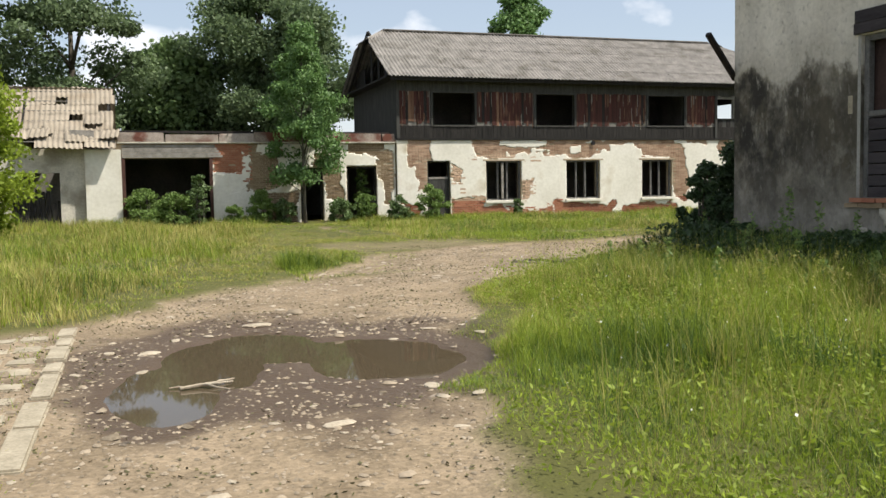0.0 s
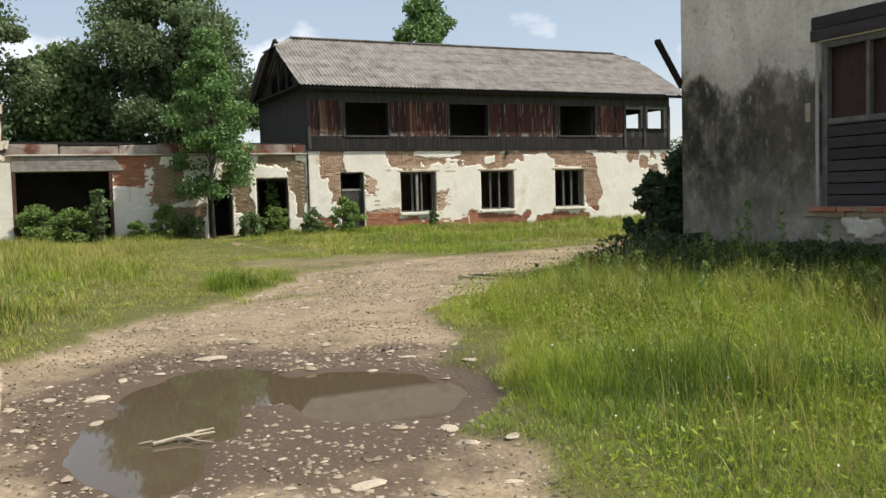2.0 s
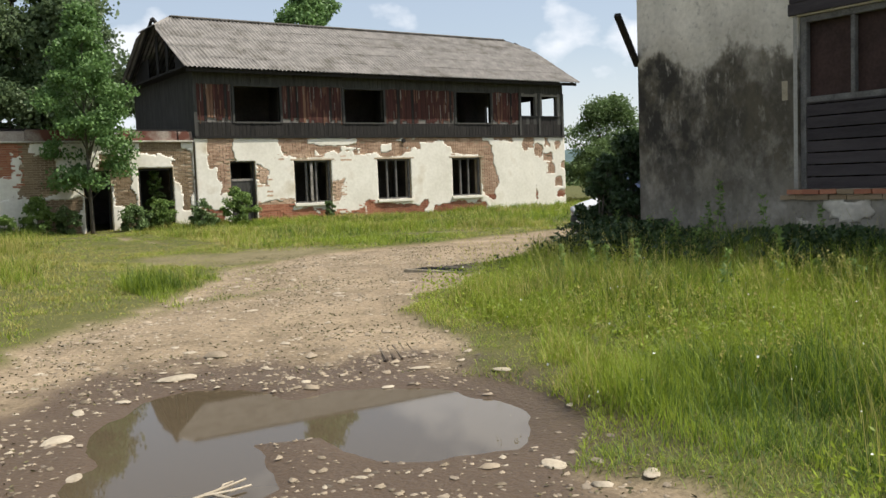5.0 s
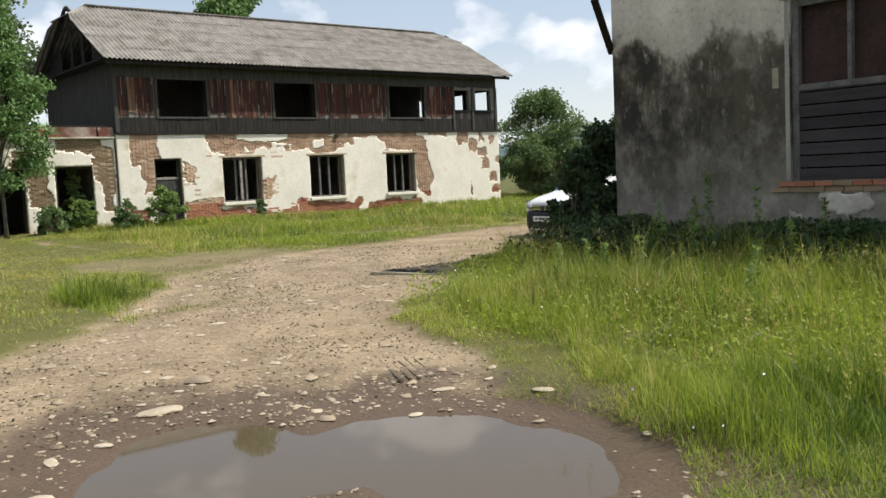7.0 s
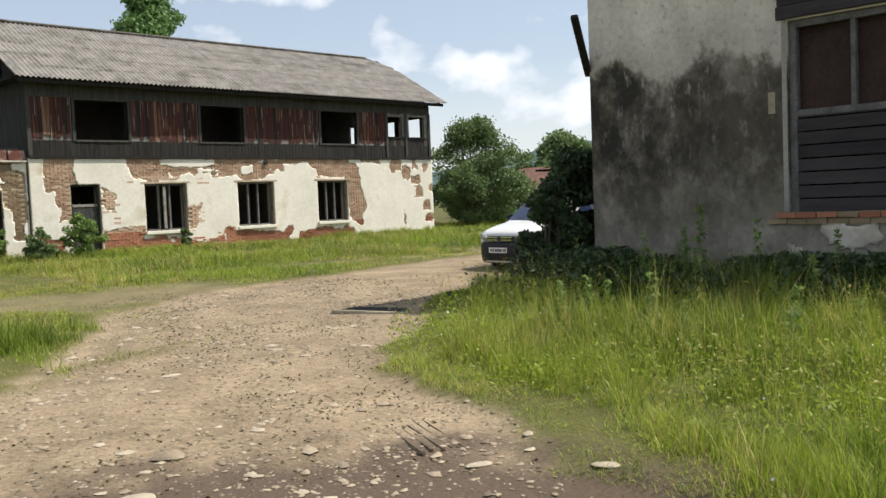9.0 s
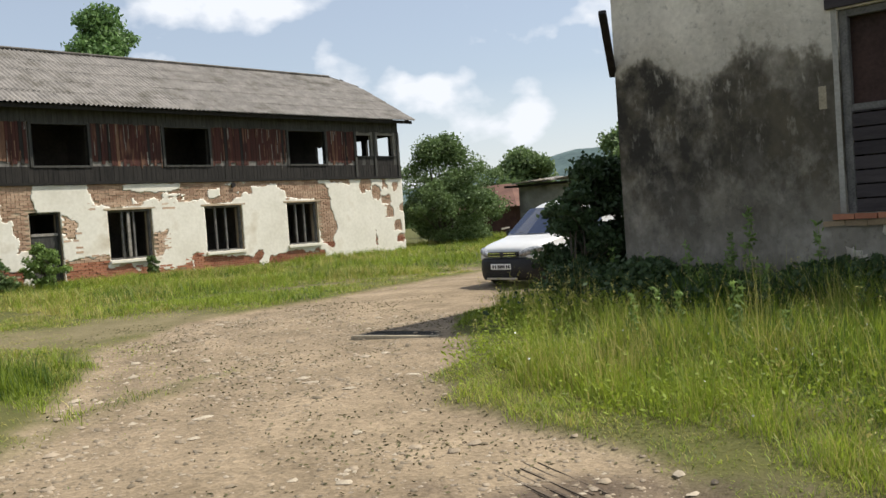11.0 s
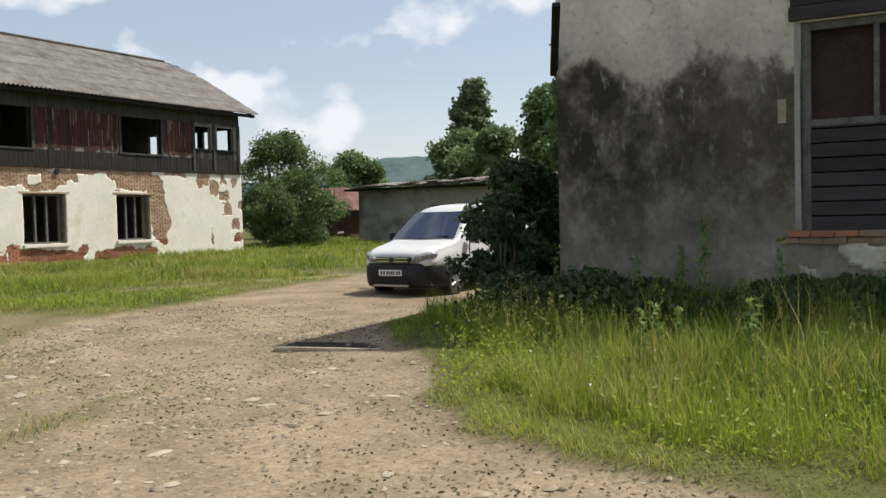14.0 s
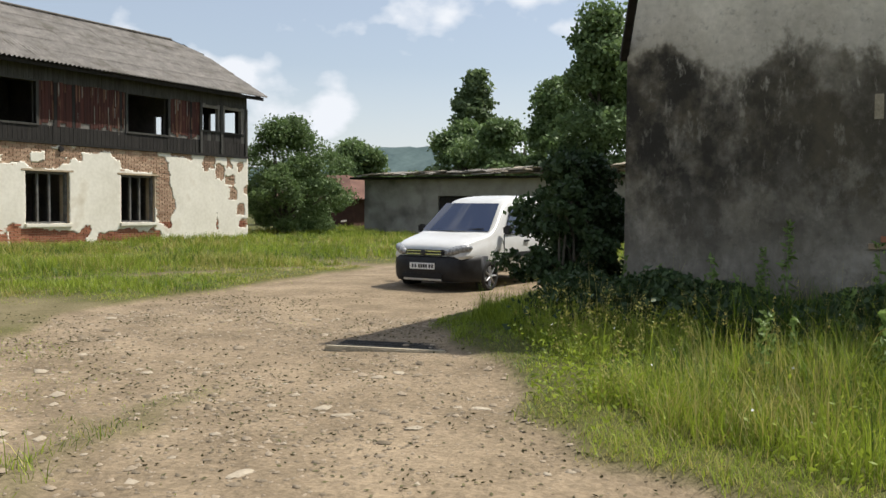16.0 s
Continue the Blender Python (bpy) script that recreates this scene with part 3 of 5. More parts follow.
for h, bars in zip(LOW_HOLES[1:], ((0.36, 0.62), (0.33, 0.6), (0.35, 0.62))):
    w = window_frame(h, FY + 0.1, bars, parent=main_house, material=M_FRAMEGREY)
    part("sill", box(h[0] - 0.06, h[1] + 0.06, FY - 0.12, FY + 0.1, h[2] - 0.1, h[2] + 0.01, 0.012), M_PLASTER, w, "chipped whitewashed sill")
    part("lintel", box(h[0] - 0.15, h[1] + 0.15, FY - 0.042, FY + 0.05, h[3], h[3] + 0.07, 0.01), M_MORTAR, w)
part("window_sash", box(14.35, 14.45, FY + 0.02, FY + 0.08, 1.15, 2.6, 0.005), M_PALEWOOD, main_house, "loose sash leaning in the opening")
for h in UP_HOLES[:3]:
    x0, x1, z0, z1 = h
    win = new("window")
    win.parent = main_house
    for nm, b in (("architrave", (x0 - 0.1, x0, z0 - 0.06, z1 + 0.06)), ("architrave", (x1, x1 + 0.1, z0 - 0.06, z1 + 0.06)), ("architrave", (x0, x1, z1, z1 + 0.07)), ("architrave", (x0, x1, z0 - 0.07, z0))):
        part(nm, box(b[0], b[1], FY - 0.06, FY + 0.1, b[2], b[3], 0.006), M_GREYBOARD if nm != "sill" else M_PALEWOOD, win)

# half-glazed door of the main building
d = new("door")
d.parent = main_house
window_frame(LOW_HOLES[0], FY + 0.1, (), parent=main_house, material=M_GREYBOARD)
part("lower_panel", box(11.22, 12.03, FY + 0.12, FY + 0.17, 0.46, 1.98, 0.008), M_GREYBOARD, d, "grey boarded lower door panel")
part("transom", box(11.21, 12.04, FY + 0.1, FY + 0.19, 1.98, 2.07, 0.008), M_PALEWOOD, d)

# chimney pipe hole and pipe stub
bm = bmesh.new()
bmesh.ops.create_cone(bm, cap_ends=True, segments=14, radius1=0.09, radius2=0.09, depth=0.14, matrix=pose(18.55, FY - 0.02, 3.42, 90))
part("pipe_stub", bm, M_CHAR, main_house)


# ---- corrugated roofs ----
def corrugated(name, corner, u, v, nu, nv, sheet_u, sheet_v, material, parent, wave=0.16, amp=0.028, hole=None, clip=None, seed=1, sag=0.0, loose=0.015):
    """Overlapping corrugated sheets over a slope: corner, unit vectors u (along the eave) and v (up the slope)."""
    rs = np.random.RandomState(seed)
    corner, u, v = np.array(corner, float), np.array(u, float), np.array(v, float)
    n = np.cross(u, v)
    n /= np.linalg.norm(n)
    per = max(8, int(sheet_u / wave * 6))
    slope = new(name)
    slope.parent = parent
    for j in range(nv):
        for i in range(nu):
            if hole and hole(i, j):
                continue
            us = np.linspace(i * sheet_u - 0.03, (i + 1) * sheet_u + 0.03, per)
            vs = np.array([j * sheet_v - 0.06, (j + 0.5) * sheet_v, (j + 1) * sheet_v + 0.06])
            U, V = np.meshgrid(us, vs)
            U = U + rs.uniform(-loose, loose) + (V - j * sheet_v) * rs.uniform(-loose, loose)
            V = V + rs.uniform(-loose, loose) * 1.7
            if clip:
                U, V = clip(U, V)
            lift = amp * np.sin(U / wave * 2 * np.pi) + np.array([0.018, 0.01, 0.0])[:, None] + rs.uniform(0, 0.008)
            lift = lift + sag * (wave_noise(U, V, 0.5, seed) * 0.05)
            P = [(corner + U[..., None] * u + V[..., None] * v + (lift + off)[..., None] * n).reshape(-1, 3) for off in (0.0, -0.012)]
            k = np.arange(3 * per).reshape(3, per)
            f = np.stack([k[:-1, :-1], k[:-1, 1:], k[1:, 1:], k[1:, :-1]], -1).reshape(-1, 4)
            raw_mesh("roof_sheet", np.concatenate(P), np.concatenate([f, f[:, ::-1] + 3 * per]), [material], slope, smooth=True)
    return slope


RY, RZ, EZ, EY = 38.6, 8.45, 6.0, 34.3
slope_len = math.hypot(RY - EY, RZ - EZ)
vdir = ((0), (RY - EY) / slope_len, (RZ - EZ) / slope_len)
EX0, EX1 = 9.45, 27.75
HIP = 0.78 * slope_len


def hip_clip(U, V):
    inset = np.clip(V - HIP, 0, None) / (slope_len - HIP) * 0.95
    return np.clip(U, inset, (EX1 - EX0) - inset), np.clip(V, -0.06, slope_len)


NU = 16
corrugated("roof_slope", (EX0, EY, EZ), (1, 0, 0), vdir, NU, 5, (EX1 - EX0) / NU, slope_len / 5, M_SLATE, main_house, clip=hip_clip, seed=4)
corrugated("roof_slope", (EX1, 2 * RY - EY, EZ), (-1, 0, 0), (0, -vdir[1], vdir[2]), NU, 5, (EX1 - EX0) / NU, slope_len / 5, M_SLATE, main_house, clip=hip_clip, seed=5)
hz, hy = EZ + (RZ - EZ) * 0.78, EY + (RY - EY) * 0.78
for ex, ix in ((EX0, EX0 + 0.95), (EX1, EX1 - 0.95)):
    bm = bmesh.new()
    pts = [bm.verts.new(p) for p in ((ex, hy, hz), (ex, 2 * RY - hy, hz), (ix, RY, RZ))]
    pts2 = [bm.verts.new(p.co + Vector((0, 0, 0.04))) for p in pts]
    bm.faces.new(pts), bm.faces.new(pts2)
    for k in range(3):
        bm.faces.new((pts[k], pts[(k + 1) % 3], pts2[(k + 1) % 3], pts2[k]))
    bmesh.ops.recalc_face_normals(bm, faces=bm.faces)
    part("half_hip", bm, M_SLATE, main_house)
part("ridge_cap", box(EX0 + 0.95, EX1 - 0.95, RY - 0.14, RY + 0.14, RZ - 0.01, RZ + 0.06, 0.03), M_SLATE, main_house)
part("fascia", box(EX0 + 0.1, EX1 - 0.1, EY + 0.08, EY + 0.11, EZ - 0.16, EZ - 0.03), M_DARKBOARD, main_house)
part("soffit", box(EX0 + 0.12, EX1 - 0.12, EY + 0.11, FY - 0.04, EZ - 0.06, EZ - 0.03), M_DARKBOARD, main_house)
for ex in (BX0 + 0.1, BX1 - 0.15):
    bm = bmesh.new()
    prof = [(FY, EZ), (BY1, EZ), (2 * RY - hy, hz - 0.1), (hy, hz - 0.1)]
    if ex < 12:
        # open gable: boards with two tall gaps
        for a, b, t in ((35.1, 36.0, 6.45), (36.0, 36.9, 7.0), (37.7, 38.0, 7.8), (38.9, 39.2, 7.8), (40.2, 42.0, 7.0)):
            part("gable_board", box(ex, ex + 0.03, a, b, EZ, t), M_DARKBOARD, main_house)
        bm.free()
    else:
        vs0 = [bm.verts.new((ex, *p)) for p in prof]
        vs1 = [bm.verts.new((ex + 0.03, *p)) for p in prof]
        bm.faces.new(vs0), bm.faces.new(vs1)
        for k in range(4):
            bm.faces.new((vs0[k], vs0[(k + 1) % 4], vs1[(k + 1) % 4], vs1[k]))
        bmesh.ops.recalc_face_normals(bm, faces=bm.faces)
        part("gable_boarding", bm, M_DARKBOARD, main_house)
part("pent_board", box(EX0 - 0.02, BX0 + 0.1, EY + 0.3, BY1 + 0.3, EZ - 0.04, EZ + 0.03), M_DARKBOARD, main_house)
for k in range(8):
    rx = EX0 + 0.3 + k * (EX1 - EX0 - 0.6) / 7
    for s in (1, -1):
        a = (rx, RY - s * (RY - EY - 0.1), EZ - 0.02)
        part("rafter", beam(a, (rx, RY - s * 0.05, RZ - 0.12), 0.08, 0.12), M_DARKBOARD, main_house)


# ---- low annex with the garage opening ----
annex = thing("annex", "low roofless annex with crumbling plaster, garage opening and two doorways", "building")
AX0, AX1, AY = -0.66, 9.83, 34.98
A_HOLES = [(-0.35, 2.72, 0.2, 2.88), (6.05, 6.92, 0.3, 2.48), (7.86, 9.06, 0.3, 2.52)]
part("wall", wall_with_holes(AX0, AX1, AY, AY + 0.45, 0.15, 3.42, A_HOLES), M_MORTAR, annex)
for b in ((AX0, AX0 + 0.3, AY + 0.45, 42, 0.15, 3.2), (3.6, 3.8, AY + 0.45, 41.7, 0.15, 3.2), (AX0 + 0.3, AX1, 41.7, 42, 0.15, 3.2), (AX0, AX1, AY + 0.45, 42, 3.2, 3.34)):
    part("partition" if b[4] < 1 else "ceiling", box(*b), M_INTERIOR, annex)
A_LOST = [(2.75, 3.9, 2.35, 3.5), (3.9, 4.5, 2.9, 3.5), (4.1, 5.3, 1.75, 3.15), (4.6, 5.9, 0.0, 1.5), (7.0, 7.7, 1.2, 2.7), (6.6, 7.7, 2.5, 3.0), (9.15, 9.75, 2.1, 3.2), (9.35, 9.7, 1.0, 2.0), (7.9, 9.4, 3.0, 3.5), (7.2, 8.0, 0.0, 0.9)]
plaster_skin("plaster", 2.73, AX1, 0.1, 3.4, AY, 0.034, A_LOST, [(8.0, 9.2, 2.72, 2.95)], A_HOLES, M_PLASTER, annex, 21)
plaster_skin("plaster", 2.74, 4.1, 0.1, 2.3, AY - 0.056, 0.012, [(3.4, 4.2, 1.6, 2.4)], [], A_HOLES, M_PLASTER, annex, 31)
brickwork(2.73, AX1, 0.1, 3.42, AY, A_LOST, [], A_HOLES, annex, 21, (2.7, 4.6), 0.0, red_boxes=((2.6, 4.2, 2.0, 3.5),), plain=M_TANBRICK)
part("cornice", box(AX0 + 0.1, AX1, AY - 0.14, AY + 0.3, 3.42, 3.48, 0.012), M_OLDPLASTER, annex)
random.seed(5)
x = AX0 + 0.1
while x < AX1 - 0.1:
    w = min(random.uniform(0.9, 2.1), AX1 - x)
    part("parapet_panel", box(x + 0.01, x + w - 0.01, AY - 0.05 + random.uniform(-0.03, 0.03), AY + 0.1, 3.48, 3.78 + random.uniform(-0.06, 0.06), 0.015, jig=0.025), M_PARAPET, annex)
    x += w
part("wall_plate", beam((AX0, AY + 0.1, 3.86), (AX1 - 0.2, AY + 0.12, 3.82), 0.2, 0.08), M_CHAR, annex)
for k in range(5):
    z = 2.9 + k * 0.095
    part("lintel_board", box(-0.4, 3.15 - k * 0.07, AY - 0.09 + k * 0.005, AY - 0.055 + k * 0.005, z + 0.004, z + 0.09, 0.004), M_PALEWOOD, annex)
for gx0 in (-0.42, 2.66):
    part("garage_post", box(gx0, gx0 + 0.12, AY - 0.07, AY + 0.1, 0.15, 2.89, 0.008), M_RUSTPLY, annex, "brown timber garage post")
for (x0, x1, z0, z1) in A_HOLES[1:]:
    dw = new("door_frame")
    dw.parent = annex
    for a, b in ((x0, x0 + 0.07), (x1 - 0.07, x1)):
        part("jamb", box(a, b, AY + 0.08, AY + 0.2, z0, z1, 0.006), M_DARKBOARD, dw)
    part("head", box(x0 + 0.07, x1 - 0.07, AY + 0.08, AY + 0.2, z1 - 0.07, z1, 0.006), M_DARKBOARD, dw)
part("transom", box(6.12, 6.85, AY + 0.1, AY + 0.16, 1.98, 2.05, 0.005), M_PALEWOOD, annex)

# ---- left cottage with the patchy corrugated roof ----
cottage = thing("cottage", "derelict cottage with broken pale corrugated roof", "building")
C_HOLES = [(-4.1, -2.5, 0.2, 2.4)]
part("wall", wall_with_holes(-9.5, AX0 - 0.01, 34.98, 35.4, 0.1, 3.25, C_HOLES), M_OLDPLASTER, cottage)
part("pier", box(-1.65, -0.43, 34.7, 34.97, 0.1, 3.2, 0.015), M_PLASTER, cottage, "whitewashed end pier")
bm = box(-9.5, -9.2, 35.4, 40.2, 0.1, 3.25)
box(AX0 - 0.3, AX0 - 0.01, 35.4, 40.2, 0.1, 3.25, bm=bm)
box(-9.2, AX0 - 0.3, 39.9, 40.2, 0.1, 3.25, bm=bm)
part("wall", bm, M_OLDPLASTER, cottage)
part("partition", box(-9.2, AX0 - 0.3, 36.6, 36.7, 0.1, 3.2), M_INTERIOR, cottage)
for k in range(9):
    part("fence_board", box(-4.05 + k * 0.18, -3.92 + k * 0.18, 35.05, 35.09, 0.15, random.uniform(1.3, 2.0), 0.004), M_DARKBOARD, cottage)
cl = math.hypot(3.1, 2.35)


def cottage_hole(i, j):
    return (j == 0 and i < 13) or (i, j) in ((14, 5), (15, 3), (16, 2), (13, 1), (9, 1), (17, 4))


corrugated("roof_slope", (-9.6, 34.25, 3.28), (1, 0, 0), (0, 3.1 / cl, 2.35 / cl), 18, 7, 8.95 / 18, cl / 7, M_SLATE2, cottage, wave=0.17, amp=0.026, hole=cottage_hole, seed=9, sag=1.6, loose=0.06)
for bx, bf, rz in ((-4.2, 0.16, 9), (-3.4, 0.12, -7), (-2.9, 0.2, 14), (-1.6, 0.34, -4), (-2.2, 0.06, 5), (-1.1, 0.1, -11)):
    piece = corrugated("loose_sheet", (0, 0, 0), (1, 0, 0), (0, 3.1 / cl, 2.35 / cl), 1, 1, 0.6, 0.5, M_SLATE2, cottage, wave=0.17, amp=0.026, seed=int(bx * -10))
    piece.matrix_basis = pose(bx, 34.25 + 3.1 * bf, 3.36 + 2.35 * bf, rz * 0.5, rz * 0.4, rz)
corrugated("roof_slope", (-0.65, 40.45, 3.28), (-1, 0, 0), (0, -3.1 / cl, 2.35 / cl), 11, 5, 8.95 / 11, cl / 5, M_SLATE2, cottage, wave=0.18, amp=0.026, seed=10, sag=1)
for k in range(7):
    rx = -9.4 + k * 1.43
    for s in (1, -1):
        part("rafter", beam((rx, 37.35 - s * 3.0, 3.26), (rx, 37.35, 5.52), 0.08, 0.12), M_DARKBOARD, cottage)
for k in range(6):
    f = 0.1 + k * 0.17
    part("batten", beam((-9.5, 34.25 + 3.1 * f, 3.24 + 2.35 * f), (-0.75, 34.25 + 3.1 * f, 3.24 + 2.35 * f), 0.05, 0.03), M_PALEWOOD, cottage)
part("replacement_sheet", beam((-2.1, 34.75, 3.72), (-1.3, 34.75, 3.70), 0.05, 0.35), M_PALEWOOD, cottage)

# ---- near building with the stained wall ----
near = thing("near_building", "tall derelict building with damp-stained grey plaster wall", "building")
NX, NYC, NH = 10.13, 13.76, 6.06
N_HOLES = [(7.0, 10.78, 1.42, 3.78), (1.2, 4.6, 1.42, 3.78)]
bm = wall_with_holes(-4.0, NYC, -0.4, 0.0, 0.0, NH, N_HOLES)
bm.transform(Matrix.Translation((NX, 0, 0)) @ Matrix.Rotation(radians(90), 4, "Z"))


def stained_wall():
    m = mat("damp_stained_plaster", (0.54, 0.495, 0.415), (0.74, 0.685, 0.59), 1.1, 14, 0.95, 0.35, dist=0.02)
    n, l = m.node_tree.nodes, m.node_tree.links
    b = n["Principled BSDF"]
    col = b.inputs["Base Color"].links[0].from_socket
    tc = n.new("ShaderNodeTexCoord")
    sep = n.new("ShaderNodeSeparateXYZ")
    l.new(tc.outputs["Object"], sep.inputs[0])

    def noise(scale, detail, rough, stretch, lo, hi, to_lo=0.0, to_hi=1.0):
        mp = n.new("ShaderNodeMapping")
        mp.inputs["Scale"].default_value = stretch
        l.new(tc.outputs["Object"], mp.inputs["Vector"])
        q = n.new("ShaderNodeTexNoise")
        q.inputs["Scale"].default_value, q.inputs["Detail"].default_value, q.inputs["Roughness"].default_value = scale, detail, rough
        l.new(mp.outputs[0], q.inputs["Vector"])
        r = n.new("ShaderNodeMapRange")
        r.inputs["From Min"].default_value, r.inputs["From Max"].default_value = lo, hi
        r.inputs["To Min"].default_value, r.inputs["To Max"].default_value = to_lo, to_hi
        l.new(q.outputs["Fac"], r.inputs["Value"])
        return r.outputs[0]

    def op(kind, a, c):
        q = n.new("ShaderNodeMath")
        q.operation = kind
        for k, v in enumerate((a, c)):
            if isinstance(v, float):
                q.inputs[k].default_value = v
            else:
                l.new(v, q.inputs[k])
        return q.outputs[0]

    def ramp(value, stops):
        q = n.new("ShaderNodeValToRGB")
        e = q.color_ramp.elements
        e[0].position, e[0].color = stops[0][0], rgb((stops[0][1],) * 3)
        e[1].position, e[1].color = stops[-1][0], rgb((stops[-1][1],) * 3)
        for p, c in stops[1:-1]:
            e.new(p).color = rgb((c,) * 3)
        l.new(value, q.inputs[0])
        return q.outputs[0]

    def mix(fac, under, colour):
        q = n.new("ShaderNodeMixRGB")
        l.new(fac, q.inputs["Fac"])
        l.new(under, q.inputs["Color1"])
        q.inputs["Color2"].default_value = rgb(colour)
        return q.outputs[0]

    # height along the wall with a ragged tide line near 3.4 m
    ragged = op("ADD", sep.outputs["Z"], noise(0.9, 9, 0.62, (1, 1, 0.8), 0.3, 0.7, -0.5, 0.5))
    h = op("MULTIPLY", ragged, 1 / 6.0)
    # soft grey rain wash over the dry upper plaster
    col = mix(noise(1.4, 7, 0.6, (1, 1.6, 0.5), 0.48, 0.78, 0.0, 0.4), col, (0.27, 0.255, 0.22))
    damp = ramp(h, [(0.06, 0.85), (0.16, 0.72), (0.27, 0.84), (0.36, 1.0), (0.51, 1.0), (0.55, 0.9), (0.58, 0.3), (0.68, 0.06), (0.8, 0.0)])
    col = mix(op("MULTIPLY", damp, noise(2.2, 9, 0.66, (1, 1, 0.8), 0.3, 0.54, 0.62, 1.0)), col, (0.105, 0.09, 0.063))
    # black mould, thickest towards the free corner
    corner = ramp(op("MULTIPLY", sep.outputs["Y"], 1 / 14.0), [(0.74, 0.35), (0.84, 0.65), (0.93, 1.0)])
    core = ramp(h, [(0.12, 0.15), (0.28, 0.7), (0.4, 1.0), (0.53, 0.95), (0.57, 0.0)])
    mould = op("MULTIPLY", op("MULTIPLY", core, corner), noise(1.7, 10, 0.68, (1, 1.1, 0.9), 0.36, 0.55))
    col = mix(mould, col, (0.032, 0.029, 0.024))
    # lime bloom: flecks and short runs, mostly under the tide line
    rim = ramp(h, [(0.1, 0.35), (0.3, 0.3), (0.48, 0.5), (0.55, 1.0), (0.6, 0.6), (0.7, 0.0)])
    col = mix(op("MULTIPLY", rim, noise(3.4, 9, 0.7, (1, 2.2, 0.9), 0.57, 0.66, 0.0, 0.75)), col, (0.40, 0.37, 0.31))
    # rubbed grey patches and fine grime
    col = mix(noise(3.0, 9, 0.7, (1, 1, 1), 0.56, 0.7, 0.0, 0.3), col, (0.30, 0.285, 0.25))
    col = mix(noise(9.0, 8, 0.7, (1, 1, 1), 0.55, 0.68, 0.0, 0.4), col, (0.06, 0.052, 0.04))
    l.new(col, b.inputs["Base Color"])
    return m


M_STAINED = stained_wall()
part("wall", bm, M_STAINED, near)
for b in ((NX + 0.4, NX + 9.5, NYC - 0.4, NYC, 0.0, NH), (NX + 9.1, NX + 9.5, -4.0, NYC - 0.4, 0.0, NH), (NX + 0.4, NX + 9.1, -4.0, -3.6, 0.0, NH)):
    part("wall", box(*b), M_STAINED, near)
bm = box(NX + 0.4, NX + 9.1, -3.6, NYC - 0.4, NH - 0.25, NH - 0.05)
part("ceiling", bm, M_INTERIOR, near)
part("roof", box(NX - 0.02, NX + 9.6, -4.1, NYC + 0.02, NH, NH + 0.12, 0.01), M_SLATE, near)
for (y0, y1, z0, z1) in N_HOLES:
    win = new("window")
    win.parent = near
    fx = NX + 0.05
    for nm, b in (("jamb", (y1 - 0.1, y1, z0, z1)), ("jamb", (y0, y0 + 0.1, z0, z1)), ("head", (y0 + 0.1, y1 - 0.1, z1 - 0.09, z1)), ("transom", (y0 + 0.1, y1 - 0.1, 2.6, 2.68))):
        part(nm, box(fx, fx + 0.1, b[0], b[1], b[2], b[3], 0.008), M_FRAMEGREY, win)
    yy = y1 - 0.78
    while yy > y0 + 0.3:
        part("mullion", box(fx + 0.005, fx + 0.09, yy - 0.03, yy + 0.03, 2.68, z1 - 0.09, 0.006), M_FRAMEGREY, win)
        yy -= 0.75
    part("backing_board", box(fx + 0.12, fx + 0.15, y0, y1, 2.6, z1), M_DARKPLY, win, "reddish-brown board behind the frame")
    k, z = 0, z0
    while z < 2.58:
        part("plank", box(fx - 0.005 + random.uniform(0, 0.012), fx + 0.05, y0 + 0.02 + random.uniform(0, 0.05), y1 - 0.1, z + 0.006, min(z + 0.155, 2.6), 0.004), M_HBOARD, win)
        z += 0.165
    # brick sill: two courses
    k = 0
    yb = y1 + 0.15
    while yb > y0 - 0.15:
        for c in range(2):
            ob = new("brick", brick_data((c, 7 + random.randrange(3)), (M_TANBRICK, M_REDBRICK)[(k + c + random.randrange(2)) % 2]))
            ob.matrix_basis = pose(NX - 0.01 + random.uniform(-0.012, 0.012) - 0.02 * (c == 1), yb - 0.12 * c, z0 - 0.115 + 0.075 * c, 0, random.uniform(-2, 2), 90 + random.uniform(-3, 3))
            ob.parent = win
        yb -= 0.252
        k += 1
part("board", box(NX - 0.05, NX - 0.005, 7.0, 10.9, 3.8, 3.96, 0.006), M_HBOARD, near, "dark plank over the window")
part("board", box(NX - 0.05, NX - 0.005, 7.0, 10.88, 3.965, 4.14, 0.006), M_HBOARD, near)
part("broken_beam", beam((10.2, 13.83, 3.5), (9.34, 13.42, 4.2), 0.1, 0.08, bevel=0.012), M_CHAR, near, "charred beam end jutting from the wall")
part("reveal", box(NX - 0.006, NX + 0.03, 10.785, 10.85, 1.42, 4.0, 0.004, jig=0.003), M_CONCRETE, near, "pale plastered window edge")
